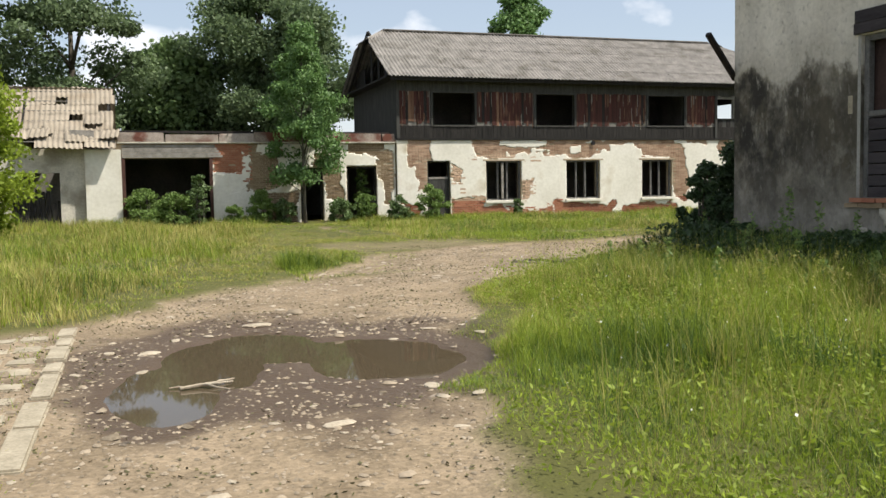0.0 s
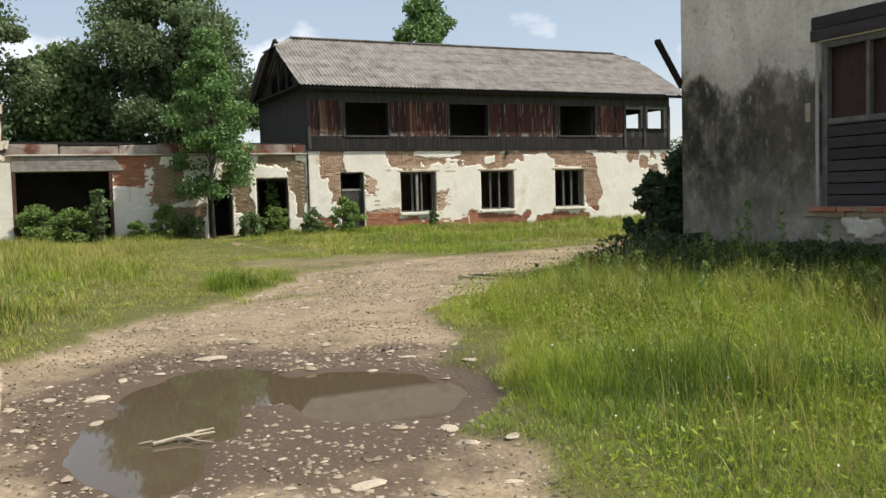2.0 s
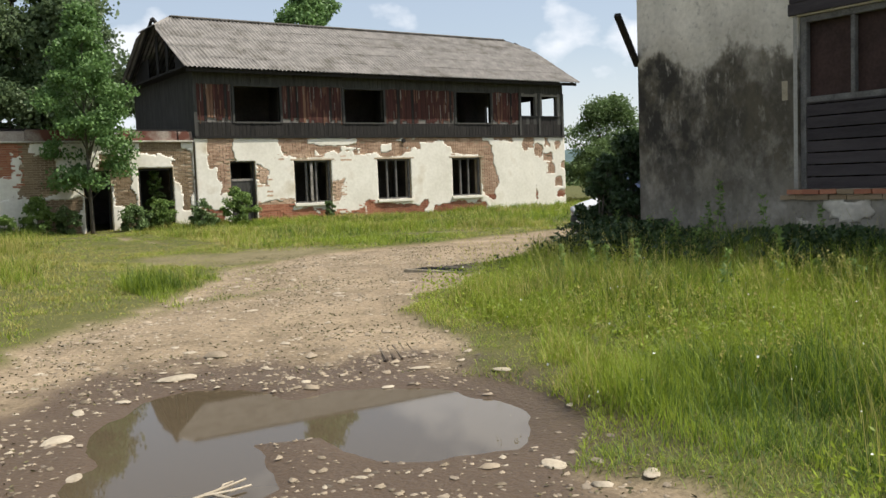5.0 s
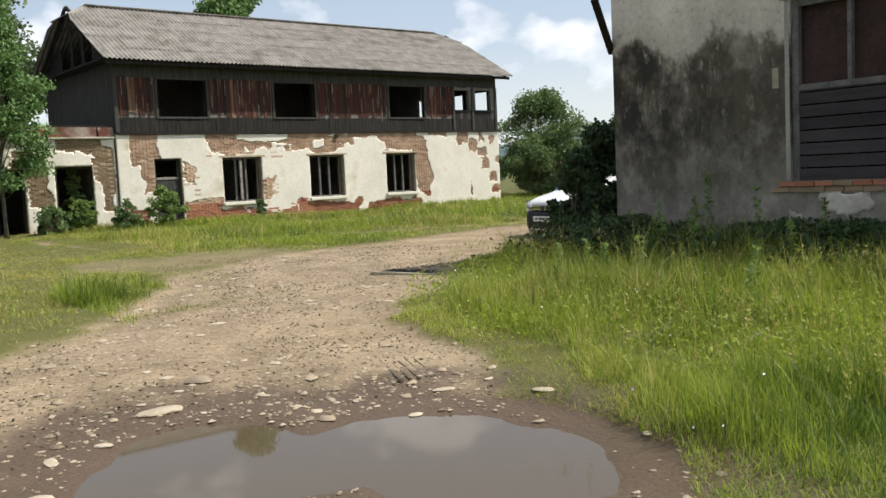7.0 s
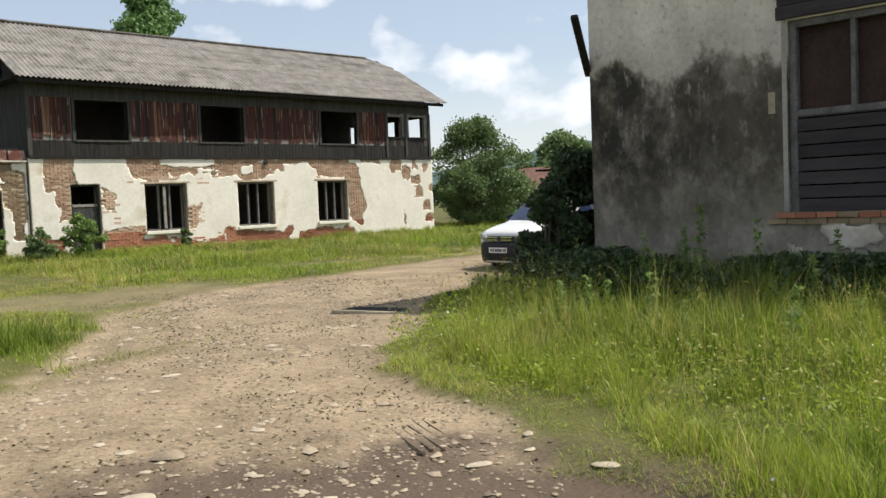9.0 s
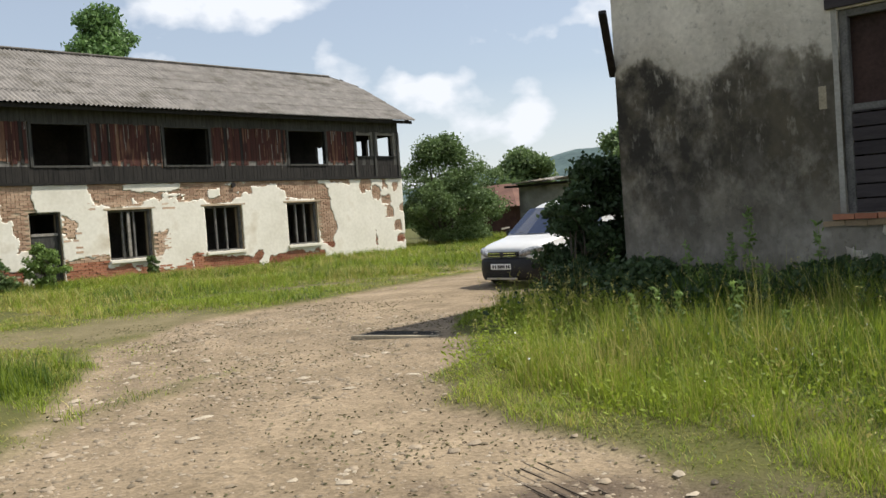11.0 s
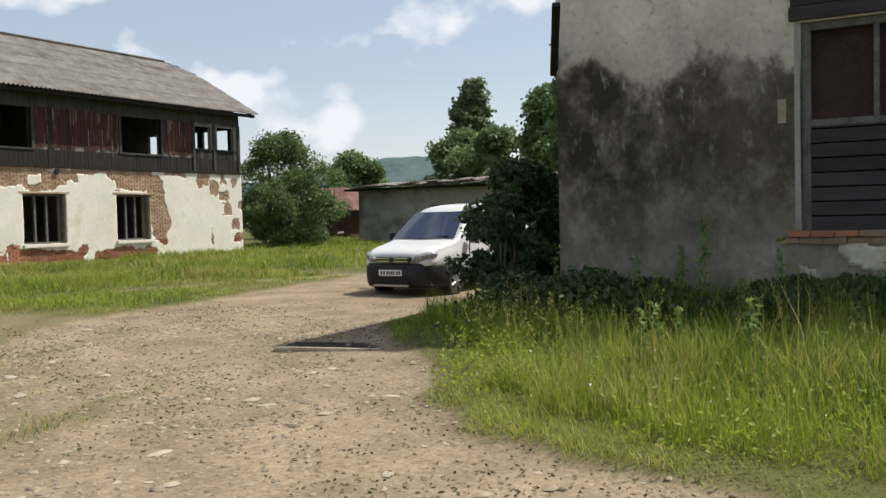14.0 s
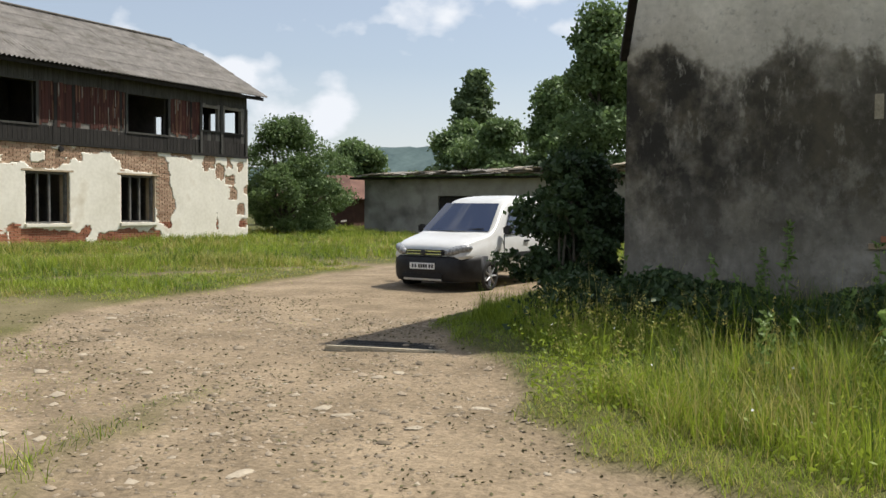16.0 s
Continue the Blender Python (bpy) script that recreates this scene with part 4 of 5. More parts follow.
# flakes of old limewash and bare brick under the window
flake_spots = [(-10.3, -9.75, 1.05, 1.28), (-9.3, -8.5, 1.0, 1.27), (-8.0, -7.4, 1.05, 1.3), (-10.7, -10.4, 0.5, 0.9), (-9.0, -8.5, 0.35, 0.7)]
flakes = plaster_skin("plaster_flake", -10.85, -6.5, 0.2, 1.29, 0.0, 0.012, [(-99, 99, -9, 9)], flake_spots, [], M_OLDPLASTER, near, 77, jag=0.3)
flakes.matrix_basis = pose(NX, 0, 0, 0, 0, -90)
for k in range(34):
    c = k % 6
    yb = 9.35 - (k // 6) * 0.252 - 0.12 * (c % 2)
    if (k * 7) % 5 == 0:
        continue
    ob = new("brick", brick_data((k % 2, 7 + k % 3), (M_TANBRICK, M_REDBRICK)[k % 2]))
    ob.matrix_basis = pose(NX + 0.012, yb, 0.45 + 0.077 * c, 0, random.uniform(-1, 1), 90 + random.uniform(-2, 2))
    ob.parent = near
part("corner_repair", box(NX - 0.012, NX + 0.02, 10.94, 11.03, 2.66, 2.93, 0.004), M_KERB, near, "pale patch of fresh plaster")

# plaster coat and bricks of the main face
plaster_skin("plaster", BX0 - 0.01, BX1, 0.2, 3.54, FY, 0.032, LOST, KEPT, LOW_HOLES, M_PLASTER, main_house, 2, jag=0.17, cell=0.036)
brickwork(BX0, BX1, 0.25, 3.55, FY, LOST, KEPT, LOW_HOLES, main_house, 2, (12.0, 17.5), 1.1, jag=0.17)


# ---- plants ----
def leaf_quads(centres, size, rs, long=1.6, droop=0.0):
    n = len(centres)
    a = rs.normal(size=(n, 3))
    a[:, 2] -= droop
    a /= np.linalg.norm(a, axis=1)[:, None]
    b = rs.normal(size=(n, 3))
    b -= (b * a).sum(1)[:, None] * a
    b /= np.linalg.norm(b, axis=1)[:, None]
    c = np.cross(a, b)
    s = (size * rs.uniform(0.6, 1.25, n))[:, None]
    v = np.stack([centres - a * s * long / 2, centres + b * s / 2 + c * s * 0.12, centres + a * s * long / 2, centres - b * s / 2 + c * s * 0.12], 1)
    return v.reshape(-1, 3), np.arange(4 * n).reshape(n, 4)


def tube(bm, pts, radii, sides=7):
    rings = []
    for k, (p, r) in enumerate(zip(pts, radii)):
        p = Vector(p)
        d = (Vector(pts[min(k + 1, len(pts) - 1)]) - Vector(pts[max(k - 1, 0)])).normalized()
        u = d.orthogonal().normalized()
        w = d.cross(u)
        rings.append([bm.verts.new(p + (u * math.cos(2 * math.pi * s / sides) + w * math.sin(2 * math.pi * s / sides)) * r) for s in range(sides)])
    for a, b in zip(rings, rings[1:]):
        for s in range(sides):
            bm.faces.new((a[s], a[(s + 1) % sides], b[(s + 1) % sides], b[s]))
    bm.faces.new(rings[-1])
    bm.faces.new(rings[0][::-1])
    return bm


def grown(name, label, category, x, y, height, radius, crown_from, leaf, n_leaf, leaf_size, seed, clumps=60, trunk=0.16, stems=1, narrow=0.0, group="", bare=False, clump_size=0.26, droop=0.2, squash=1.0):
    """A tree or shrub: tapered trunk(s), limbs to the clumps of the crown, and a crown of single leaves with gaps."""
    rs = np.random.RandomState(seed)
    gz = float(ground_z(np.array([x]), np.array([y]))[0]) - 0.05
    root = thing(name, label, category, (x, y, gz), group)
    cz = crown_from
    spread = radius * clump_size
    radius = radius - spread * 0.9
    height = height - spread * 0.9
    hc = height - cz
    cs = []
    while len(cs) < clumps:
        u = rs.uniform(0, 1)
        prof = math.sin(math.pi * min(1, (u * 0.88 + 0.10)) ** (0.75 + narrow)) ** 0.7
        ang, rr = rs.uniform(0, 2 * np.pi), math.sqrt(rs.uniform(0.08, 1.0)) * radius * prof * (1 + 0.25 * math.sin(3 * u * 6.28 + seed))
        cs.append((rr * math.cos(ang), rr * math.sin(ang) * squash, cz + u * hc))
    cs = np.array(cs)
    bm = bmesh.new()
    for s in range(stems):
        lean = rs.uniform(-0.12, 0.12, 2) * (radius if stems > 1 else 0.6)
        bx, by = (rs.uniform(-0.3, 0.3, 2) * radius if stems > 1 else (0, 0))
        top = height * 0.9
        pts = [(bx + lean[0] * f * 3, by + lean[1] * f * 3, top * f) for f in (0, 0.08, 0.3, 0.6, 1.0)]
        tube(bm, pts, [trunk * 1.35, trunk, trunk * 0.8, trunk * 0.5, trunk * 0.08])
    part("trunk", bm, M_BARK, root, smooth=True)
    for c in cs[: min(len(cs), 26)]:
        z0 = max(crown_from * 0.7, c[2] - 0.35 * math.hypot(c[0], c[1]) - 0.12 * height)
        a = np.array([0, 0, max(0.1, z0)])
        mid = (a + c) / 2 + rs.uniform(-0.1, 0.1, 3) * radius * 0.4
        part("limb", tube(bmesh.new(), [tuple(a), tuple(mid), tuple(c)], [trunk * 0.4, trunk * 0.22, trunk * 0.06], 5), M_BARK, root, smooth=True)
    if not bare:
        pick = rs.randint(0, len(cs), n_leaf)
        sc = spread * rs.uniform(0.45, 1.1, len(cs))
        g = rs.normal(size=(n_leaf, 3))
        ln = np.linalg.norm(g, axis=1)[:, None]
        g = g / ln * np.minimum(ln, 1.0 + 1.1 * rs.rand(n_leaf, 1)) * sc[pick][:, None] * np.array([1, 1, 0.62])
        pos = cs[pick] + g
        pos[:, 2] = np.maximum(pos[:, 2], 0.05)
        v, f = leaf_quads(pos, leaf_size, rs, droop=droop)
        raw_mesh("crown", v, f, [leaf], root)
    return root


AL = "tall dark-leaved alder behind the roofless annex"
grown("tree", AL, "tree", 6.6, 48.5, 14.4, 4.8, 2.5, M_LEAF_A, 62000, 0.14, 3, 110, 0.26, clump_size=0.17)
grown("tree", AL, "tree", -2.6, 47.0, 14.4, 4.2, 2.0, M_LEAF_A, 50000, 0.14, 5, 95, 0.26, clump_size=0.17)
grown("tree", AL, "tree", -8.2, 46.0, 14.0, 4.4, 2.0, M_LEAF_A, 36000, 0.145, 6, 80, 0.24, clump_size=0.17)
grown("tree", "lower leafy tree behind the annex", "tree", 2.2, 50.5, 9.5, 4.2, 0.6, M_LEAF_F, 22000, 0.22, 8, 50, 0.2)
grown("tree", "leafy tree overhanging the cottage", "tree", 7.9, 45.0, 10.6, 3.0, 0.5, M_LEAF_A, 30000, 0.15, 9, 40, 0.16)
grown("young_tree", "slender young ash growing before the annex doorway", "tree", 6.0, 33.9, 7.6, 1.6, 1.7, M_LEAF_B, 22000, 0.085, 11, 95, 0.06, narrow=-0.15, clump_size=0.2, droop=0.8)
grown("tree", "light green tree crown rising above the roof", "tree", 20.8, 48.0, 12.6, 2.0, 7.5, M_LEAF_B, 16000, 0.15, 13, 46, 0.2)
grown("tree", "rounded leafy tree at the end of the main building", "tree", 31.9, 36.6, 5.5, 2.9, 0.3, M_LEAF_F, 38000, 0.085, 15, 120, 0.1, stems=4, clump_size=0.15)
grown("tree", "leafy fruit tree beside the red-roofed outbuilding", "tree", 34.9, 37.9, 3.9, 1.8, 0.2, M_LEAF_F, 15000, 0.1, 16, 60, 0.08, stems=3, clump_size=0.18)
grown("tree", "leafy fruit tree behind the red-roofed outbuilding", "tree", 54.0, 48.5, 6.2, 3.6, 0.4, M_LEAF_F, 20000, 0.2, 17, 60, 0.14, stems=2, clump_size=0.17)
grown("tree", "bushy willow behind the concrete shed", "tree", 66.0, 45.6, 8.4, 4.8, 0.4, M_LEAF_F, 22000, 0.25, 18, 80, 0.2, stems=3, clump_size=0.17)
grown("tree", "bushy willow behind the concrete shed", "tree", 60.0, 39.5, 8.0, 4.2, 0.4, M_LEAF_F, 18000, 0.24, 19, 70, 0.2, stems=3, clump_size=0.17)
grown("tree", "tall dark tree beyond the concrete shed", "tree", 76.0, 50.0, 14.2, 2.8, 2.0, M_LEAF_A, 14000, 0.3, 20, 50, 0.22)
grown("tree", "tall leafy tree behind the concrete shed", "tree", 45.5, 26.6, 12.2, 3.0, 0.8, M_LEAF_F, 32000, 0.19, 22, 70, 0.2)
grown("tree", "leafy tree behind the concrete shed", "tree", 51.0, 31.5, 9.4, 2.6, 0.8, M_LEAF_F, 18000, 0.2, 23, 50, 0.2)
grown("dead_tree", "bare pale dead tree beyond the shed", "tree", 66.0, 39.0, 10.5, 1.6, 4.0, M_LEAF_F, 0, 0.2, 24, 24, 0.12, bare=True)
grown("shrub", "light green shrub beside the cottage", "shrub", -4.4, 28.2, 5.4, 1.8, 0.2, M_GRASS, 17000, 0.10, 26, 60, 0.07, stems=3)
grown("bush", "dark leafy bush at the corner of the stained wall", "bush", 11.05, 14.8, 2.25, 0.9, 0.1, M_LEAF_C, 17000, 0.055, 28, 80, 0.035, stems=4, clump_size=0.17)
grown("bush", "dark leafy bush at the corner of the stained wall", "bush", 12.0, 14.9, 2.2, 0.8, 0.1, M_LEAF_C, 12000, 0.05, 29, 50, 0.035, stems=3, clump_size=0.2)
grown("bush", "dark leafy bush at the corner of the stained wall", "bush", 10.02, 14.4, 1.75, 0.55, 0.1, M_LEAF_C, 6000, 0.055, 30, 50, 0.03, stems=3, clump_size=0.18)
GB = "leafy green bush growing in the doorway rubble"
for x, y, h, r, sd in ((0.3, 34.3, 1.5, 0.85, 31), (1.3, 34.3, 1.35, 0.85, 43), (2.2, 34.2, 2.0, 0.5, 32), (4.4, 34.2, 1.35, 0.6, 33), (7.3, 33.9, 0.95, 0.6, 34), (8.4, 34.1, 1.1, 0.5, 35), (9.6, 33.6, 1.0, 0.6, 36), (10.9, 33.7, 1.45, 0.65, 37), (5.3, 34.3, 1.0, 0.5, 38), (8.6, 35.6, 2.2, 0.4, 39), (14.9, 34.5, 0.75, 0.25, 40), (3.4, 34.2, 0.8, 0.4, 41)):
    grown("bush", GB, "bush", x, y, h, r, 0.05, M_LEAF_D if sd % 2 else M_LEAF_F, int(4200 * r), 0.07, sd, 46, 0.014, stems=5, group="bushes along the facade", clump_size=0.19, narrow=0.3 * (sd % 3))

# weeds in the shade of the stained wall
def weed(x, y, h, sd, label="tall green nettle stalk in the wall's shade"):
    rs = np.random.RandomState(sd)
    root = thing("weed", label, "weed", (x, y, float(ground_z(np.array([x]), np.array([y]))[0]) - 0.02), "weeds by the stained wall")
    part("stem", tube(bmesh.new(), [(0, 0, 0), (0.02, 0.01, h * 0.5), (0.03, 0.0, h)], [0.007, 0.006, 0.002], 5), M_LEAF_D, root)
    n = int(90 * h)
    z = rs.uniform(0.12, 1.0, n) * h
    ang = rs.uniform(0, 6.28, n)
    r = 0.11 * (1.1 - z / h * 0.7) * rs.uniform(0.4, 1.1, n)
    v, f = leaf_quads(np.stack([0.02 + r * np.cos(ang), r * np.sin(ang), z], 1), 0.036, rs, 2.8, 0.3)
    raw_mesh("foliage", v, f, [M_LEAF_D], root)
    return root


random.seed(77)
kinds = [weed(9.7, 11.8, 1.25, 1), weed(9.5, 10.9, 1.05, 2), weed(9.6, 12.6, 0.85, 3), weed(8.0, 9.6, 0.75, 4, "tall green herb standing out of the grass")]
for k in range(30):
    x, y = random.uniform(9.25, 10.0), random.uniform(6.5, 13.9)
    copy_thing(random.choice(kinds[:3]), pose(x, y, float(ground_z(np.array([x]), np.array([y]))[0]) - 0.02, random.uniform(-6, 6), random.uniform(-6, 6), random.uniform(0, 360)) @ Matrix.Scale(random.uniform(0.4, 0.85), 4))
for k in range(24):
    x, y = random.uniform(6.2, 8.9), random.uniform(5.0, 11.5)
    copy_thing(kinds[3], pose(x, y, float(ground_z(np.array([x]), np.array([y]))[0]) - 0.02, random.uniform(-8, 8), random.uniform(-8, 8), random.uniform(0, 360)) @ Matrix.Scale(random.uniform(0.5, 0.9), 4))


# ---- grass ----
def meadow(name, label, x0, x1, y0, y1, n, h, w, seed, mats, dry=0.3, on_road=0.0, avoid=(), clump=1.0, field=None, low=None):
    rs = np.random.RandomState(seed)
    x, y = rs.uniform(x0, x1, n), rs.uniform(y0, y1, n)
    # tufts: pull blades to random tuft centres
    tx, ty = rs.uniform(x0, x1, n // 14), rs.uniform(y0, y1, n // 14)
    k = rs.randint(0, len(tx), n)
    pull = rs.rand(n) < 0.6
    x = np.where(pull, tx[k] + rs.normal(size=n) * 0.07, x)
    y = np.where(pull, ty[k] + rs.normal(size=n) * 0.07, y)
    tuft_h, tuft_kind = rs.uniform(0.45, 1.55, len(tx))[k], rs.rand(len(tx))[k]
    out_x, out_y = x - tx[k], y - ty[k]
    rm = road_mask(x, y)
    keep = rs.rand(n) > np.clip(rm * 1.15, 0, 1 - on_road)
    for a, b, c, d in avoid:
        keep &= ~((x > a) & (x < b) & (y > c) & (y < d))
    keep &= puddle_depth(x, y) < -0.75
    if field is not None:
        keep &= field(x, y)
    x, y, rm, pull = x[keep], y[keep], rm[keep], pull[keep]
    tuft_h, tuft_kind, out_x, out_y = tuft_h[keep], tuft_kind[keep], out_x[keep], out_y[keep]
    n = len(x)
    z = ground_z(x, y) - 0.01
    tall = np.clip(0.6 + 0.62 * wave_noise(x, y, 0.9, seed) * clump + 0.42 * wave_noise(x, y, 3.2, seed + 2), 0.18, 1.6)
    edge = 1 - 0.3 * step(road_mask(x - 1.5, y + 0.5) + road_mask(x - 1.0, y + 0.3), 0.0, 1.0) - 0.52 * step(road_mask(x + 0.35, y) + road_mask(x - 0.55, y + 0.3) + rm, 0.0, 1.0)
    if low is not None:
        edge = edge * low(x, y)
    H = h * tall * edge * rs.uniform(0.5, 1.25, n) * np.where(pull, tuft_h, 0.75)
    H = np.minimum(H, h * rs.uniform(0.95, 1.25, n))
    W = w * rs.uniform(0.6, 1.3, n) * (0.7 + 0.3 * edge)
    ang = rs.uniform(0, 2 * np.pi, n)
    la = ang + np.pi / 2 + rs.normal(size=n) * 0.6
    la = np.where(pull, np.arctan2(out_y, out_x) + rs.normal(size=n) * 0.35, la)
    ang = np.where(pull, la + np.pi / 2, ang)
    side = np.stack([np.cos(ang), np.sin(ang), np.zeros(n)], 1)
    lean = np.stack([np.cos(la), np.sin(la), np.zeros(n)], 1) * (H * np.abs(rs.normal(size=n)) * 0.55 + 0.03)[:, None]
    base = np.stack([x, y, z], 1)
    up = np.array([0, 0, 1.0])
    mid = base + up * (H * 0.58)[:, None] + lean * 0.35
    tip = base + up * H[:, None] + lean
    hw = side * (W / 2)[:, None]
    v = np.stack([base - hw, base + hw, mid + hw * 0.75, mid - hw * 0.75, tip], 1).reshape(-1, 3)
    o = np.arange(n)[:, None] * 5
    f = np.concatenate([o + np.array([0, 1, 2]), o + np.array([0, 2, 3]), o + np.array([3, 2, 4])], 1).reshape(-1, 3)
    dryness = dry + 0.35 * wave_noise(x, y, 0.6, seed + 9) + 0.22 * wave_noise(x, y, 2.6, seed + 11)
    kind_ = (np.where(pull, 0.7 * tuft_kind + 0.3 * rs.rand(n), rs.rand(n)) < dryness).astype(int)
    kind_[(rs.rand(n) < 0.2 + 0.55 * wave_noise(x, y, 1.6, seed + 14)) & (kind_ == 0)] = 2
    fm = np.repeat(kind_, 3)
    ob = raw_mesh(name, v, f, mats, face_mats=fm)
    return tagged(ob, label, "grass", kind="stuff")


GM = [M_GRASS, M_DRYGRASS, M_DARKGRASS]
in_near = [(NX - 0.02, NX + 9.5, -4.0, NYC + 0.02)]
solids = [(AX0 - 9, BX1, 34.9, 43.0), (35.9, 45.0, 20.0, 36.0)] + in_near
meadow("meadow_grass", "lush tall green grass beside the track", 1.5, 10.1, 1.5, 9.0, 200000, 0.40, 0.0066, 1, GM, 0.2, avoid=in_near, low=lambda x, y: 0.33 + 0.67 * step(y, 4.8, 7.2))
meadow("meadow_grass", "lush tall green grass in front of the stained wall", 2.5, 12.5, 9.0, 17.5, 130000, 0.44, 0.0085, 2, GM, 0.16, avoid=in_near)
meadow("meadow_grass", "tall yellowing seeding grass before the annex", -9.0, 7.0, 10.8, 34.9, 150000, 0.38, 0.012, 3, GM, 0.52, on_road=0.03, low=lambda x, y: 1 - 0.78 * step(x - (y - 12) * 0.22, -1.2, 0.8))
meadow("meadow_grass", "green and straw-coloured grass before the main building", 7.0, 17.0, 17.0, 34.9, 95000, 0.26, 0.013, 4, GM, 0.36, on_road=0.04, low=lambda x, y: 0.45 + 0.55 * step(y, 20.0, 26.0))
meadow("meadow_grass", "green grass beyond the parked van", 17.0, 42.0, 18.0, 40.0, 90000, 0.30, 0.017, 5, GM, 0.25, avoid=solids)
meadow("verge_grass", "sparse short grass in the track", -2.4, 9.0, 0.5, 20.0, 42000, 0.10, 0.007, 6, GM, 0.2, on_road=0.16, clump=0.3, field=lambda x, y: wave_noise(x, y, 1.8, 44) > 0.28)
meadow("verge_grass", "short grass between the kerb stones", -6.0, -0.75, 3.0, 12.5, 36000, 0.13, 0.008, 7, GM, 0.25, on_road=0.35, field=lambda x, y: wave_noise(x, y, 2.2, 46) > -0.1)

# darker blade colours here put part of the wall's shade into the grass
meadow("wall_weeds", "tall grass along the stained wall, shade put into its dark colours", 8.5, 10.12, 3.5, 14.6, 26000, 0.62, 0.013, 8, [M_DARKGRASS, M_GRASS, M_LEAF_C], 0.2, avoid=in_near)
meadow("verge_grass", "sparse olive grass on the trodden yard", 0.5, 9.8, 13.8, 24.0, 60000, 0.09, 0.010, 10, GM, 0.5, on_road=0.45, clump=0.4, field=lambda x, y: (wave_noise(x, y, 1.1, 48) + 0.5 * wave_noise(x, y, 4, 49) > -0.1) & (y > 13.2 + 0.5 * x))
# real weeds, but their dark leaf colour also deepens the wall's shade
rsw = np.random.RandomState(70)
n = 42000
wx, wy = 10.1 - np.abs(rsw.normal(size=n)) * 0.7, rsw.uniform(3.5, 14.4, n)
wz = ground_z(wx, wy) + rsw.uniform(0.03, 1, n) * (0.5 + 0.3 * wave_noise(wx, wy, 2.2, 71))
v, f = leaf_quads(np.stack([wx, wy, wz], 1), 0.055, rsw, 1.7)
tagged(raw_mesh("weed_thicket", v, f, [M_LEAF_C]), "leafy weeds along the stained wall, shade put into their dark colour", "weeds", kind="stuff")

meadow("tall_grass", "tall arching grass tussocks lit along the shade edge", 4.3, 8.6, 4.5, 14.2, 45000, 0.66, 0.0055, 12, [M_GRASS, M_DRYGRASS, M_GRASS], 0.35, clump=0.5, field=lambda x, y: wave_noise(x, y, 1.5, 81) + 0.4 * wave_noise(x, y, 5, 82) > 0.2)
meadow("dark_tussocks", "dark green sedge tussocks among the lighter grass", 3.2, 8.6, 4.0, 13.0, 30000, 0.5, 0.006, 13, [M_DARKGRASS, M_DARKGRASS, M_DARKGRASS], 0.2, clump=0.5, field=lambda x, y: wave_noise(x, y, 1.7, 85) > 0.4)
meadow("seed_stalks", "thin pale seed stalks above the grass", 2.2, 9.8, 2.5, 14.5, 6500, 0.85, 0.004, 9, [M_DRYGRASS, M_DRYGRASS, M_DRYGRASS], avoid=in_near)
n = 60000
bx, by = rsw.uniform(2.0, 9.6, n), rsw.uniform(2.0, 14.0, n)
ok = (road_mask(bx, by) < 0.12) & (puddle_depth(bx, by) < -1.9) & (wave_noise(bx, by, 1.5, 73) + rsw.uniform(-0.4, 0.4, n) > 0.1 - 0.5 * (by < 5.5))
v, f = leaf_quads(np.stack([bx, by, ground_z(bx, by) + rsw.uniform(0.03, 0.3, n)], 1)[ok], 0.018, rsw, 2.6)
tagged(raw_mesh("clover_patches", v, f, [M_GRASS]), "low broad-leaved herbs among the grass", "herbs", kind="stuff")

n = 1500
hx_, hy_ = rsw.uniform(3.2, 9.4, n), rsw.uniform(4.0, 14.0, n)
ok = (road_mask(hx_, hy_) < 0.05) & (wave_noise(hx_, hy_, 1.2, 75) + rsw.uniform(-0.3, 0.3, n) > 0.05)
k = np.repeat(np.arange(n)[ok], 9)
top = ground_z(hx_, hy_) + rsw.uniform(0.35, 0.62, n)
v, f = leaf_quads(np.stack([hx_[k] + rsw.normal(size=len(k)) * 0.012, hy_[k] + rsw.normal(size=len(k)) * 0.012, top[k] + rsw.uniform(-0.06, 0.06, len(k))], 1), 0.011, rsw, 2.2, 0.4)
tagged(raw_mesh("seed_heads", v, f, [M_DRYGRASS]), "feathery straw-coloured seed heads above the grass", "seed heads", kind="stuff")

rsf = np.random.RandomState(50)
n = 170
fx, fy = rsf.uniform(2.2, 9.5, n), rsf.uniform(3, 13.5, n)
fz = ground_z(fx, fy) + rsf.uniform(0.22, 0.42, n)
ok = road_mask(fx, fy) < 0.1
v, f = leaf_quads(np.stack([fx, fy, fz], 1)[ok], 0.017, rsf, 1.0)
tagged(raw_mesh("meadow_flowers", v, f, [M_FLOWER]), "tiny white flowers scattered in the grass", "flowers", kind="stuff")


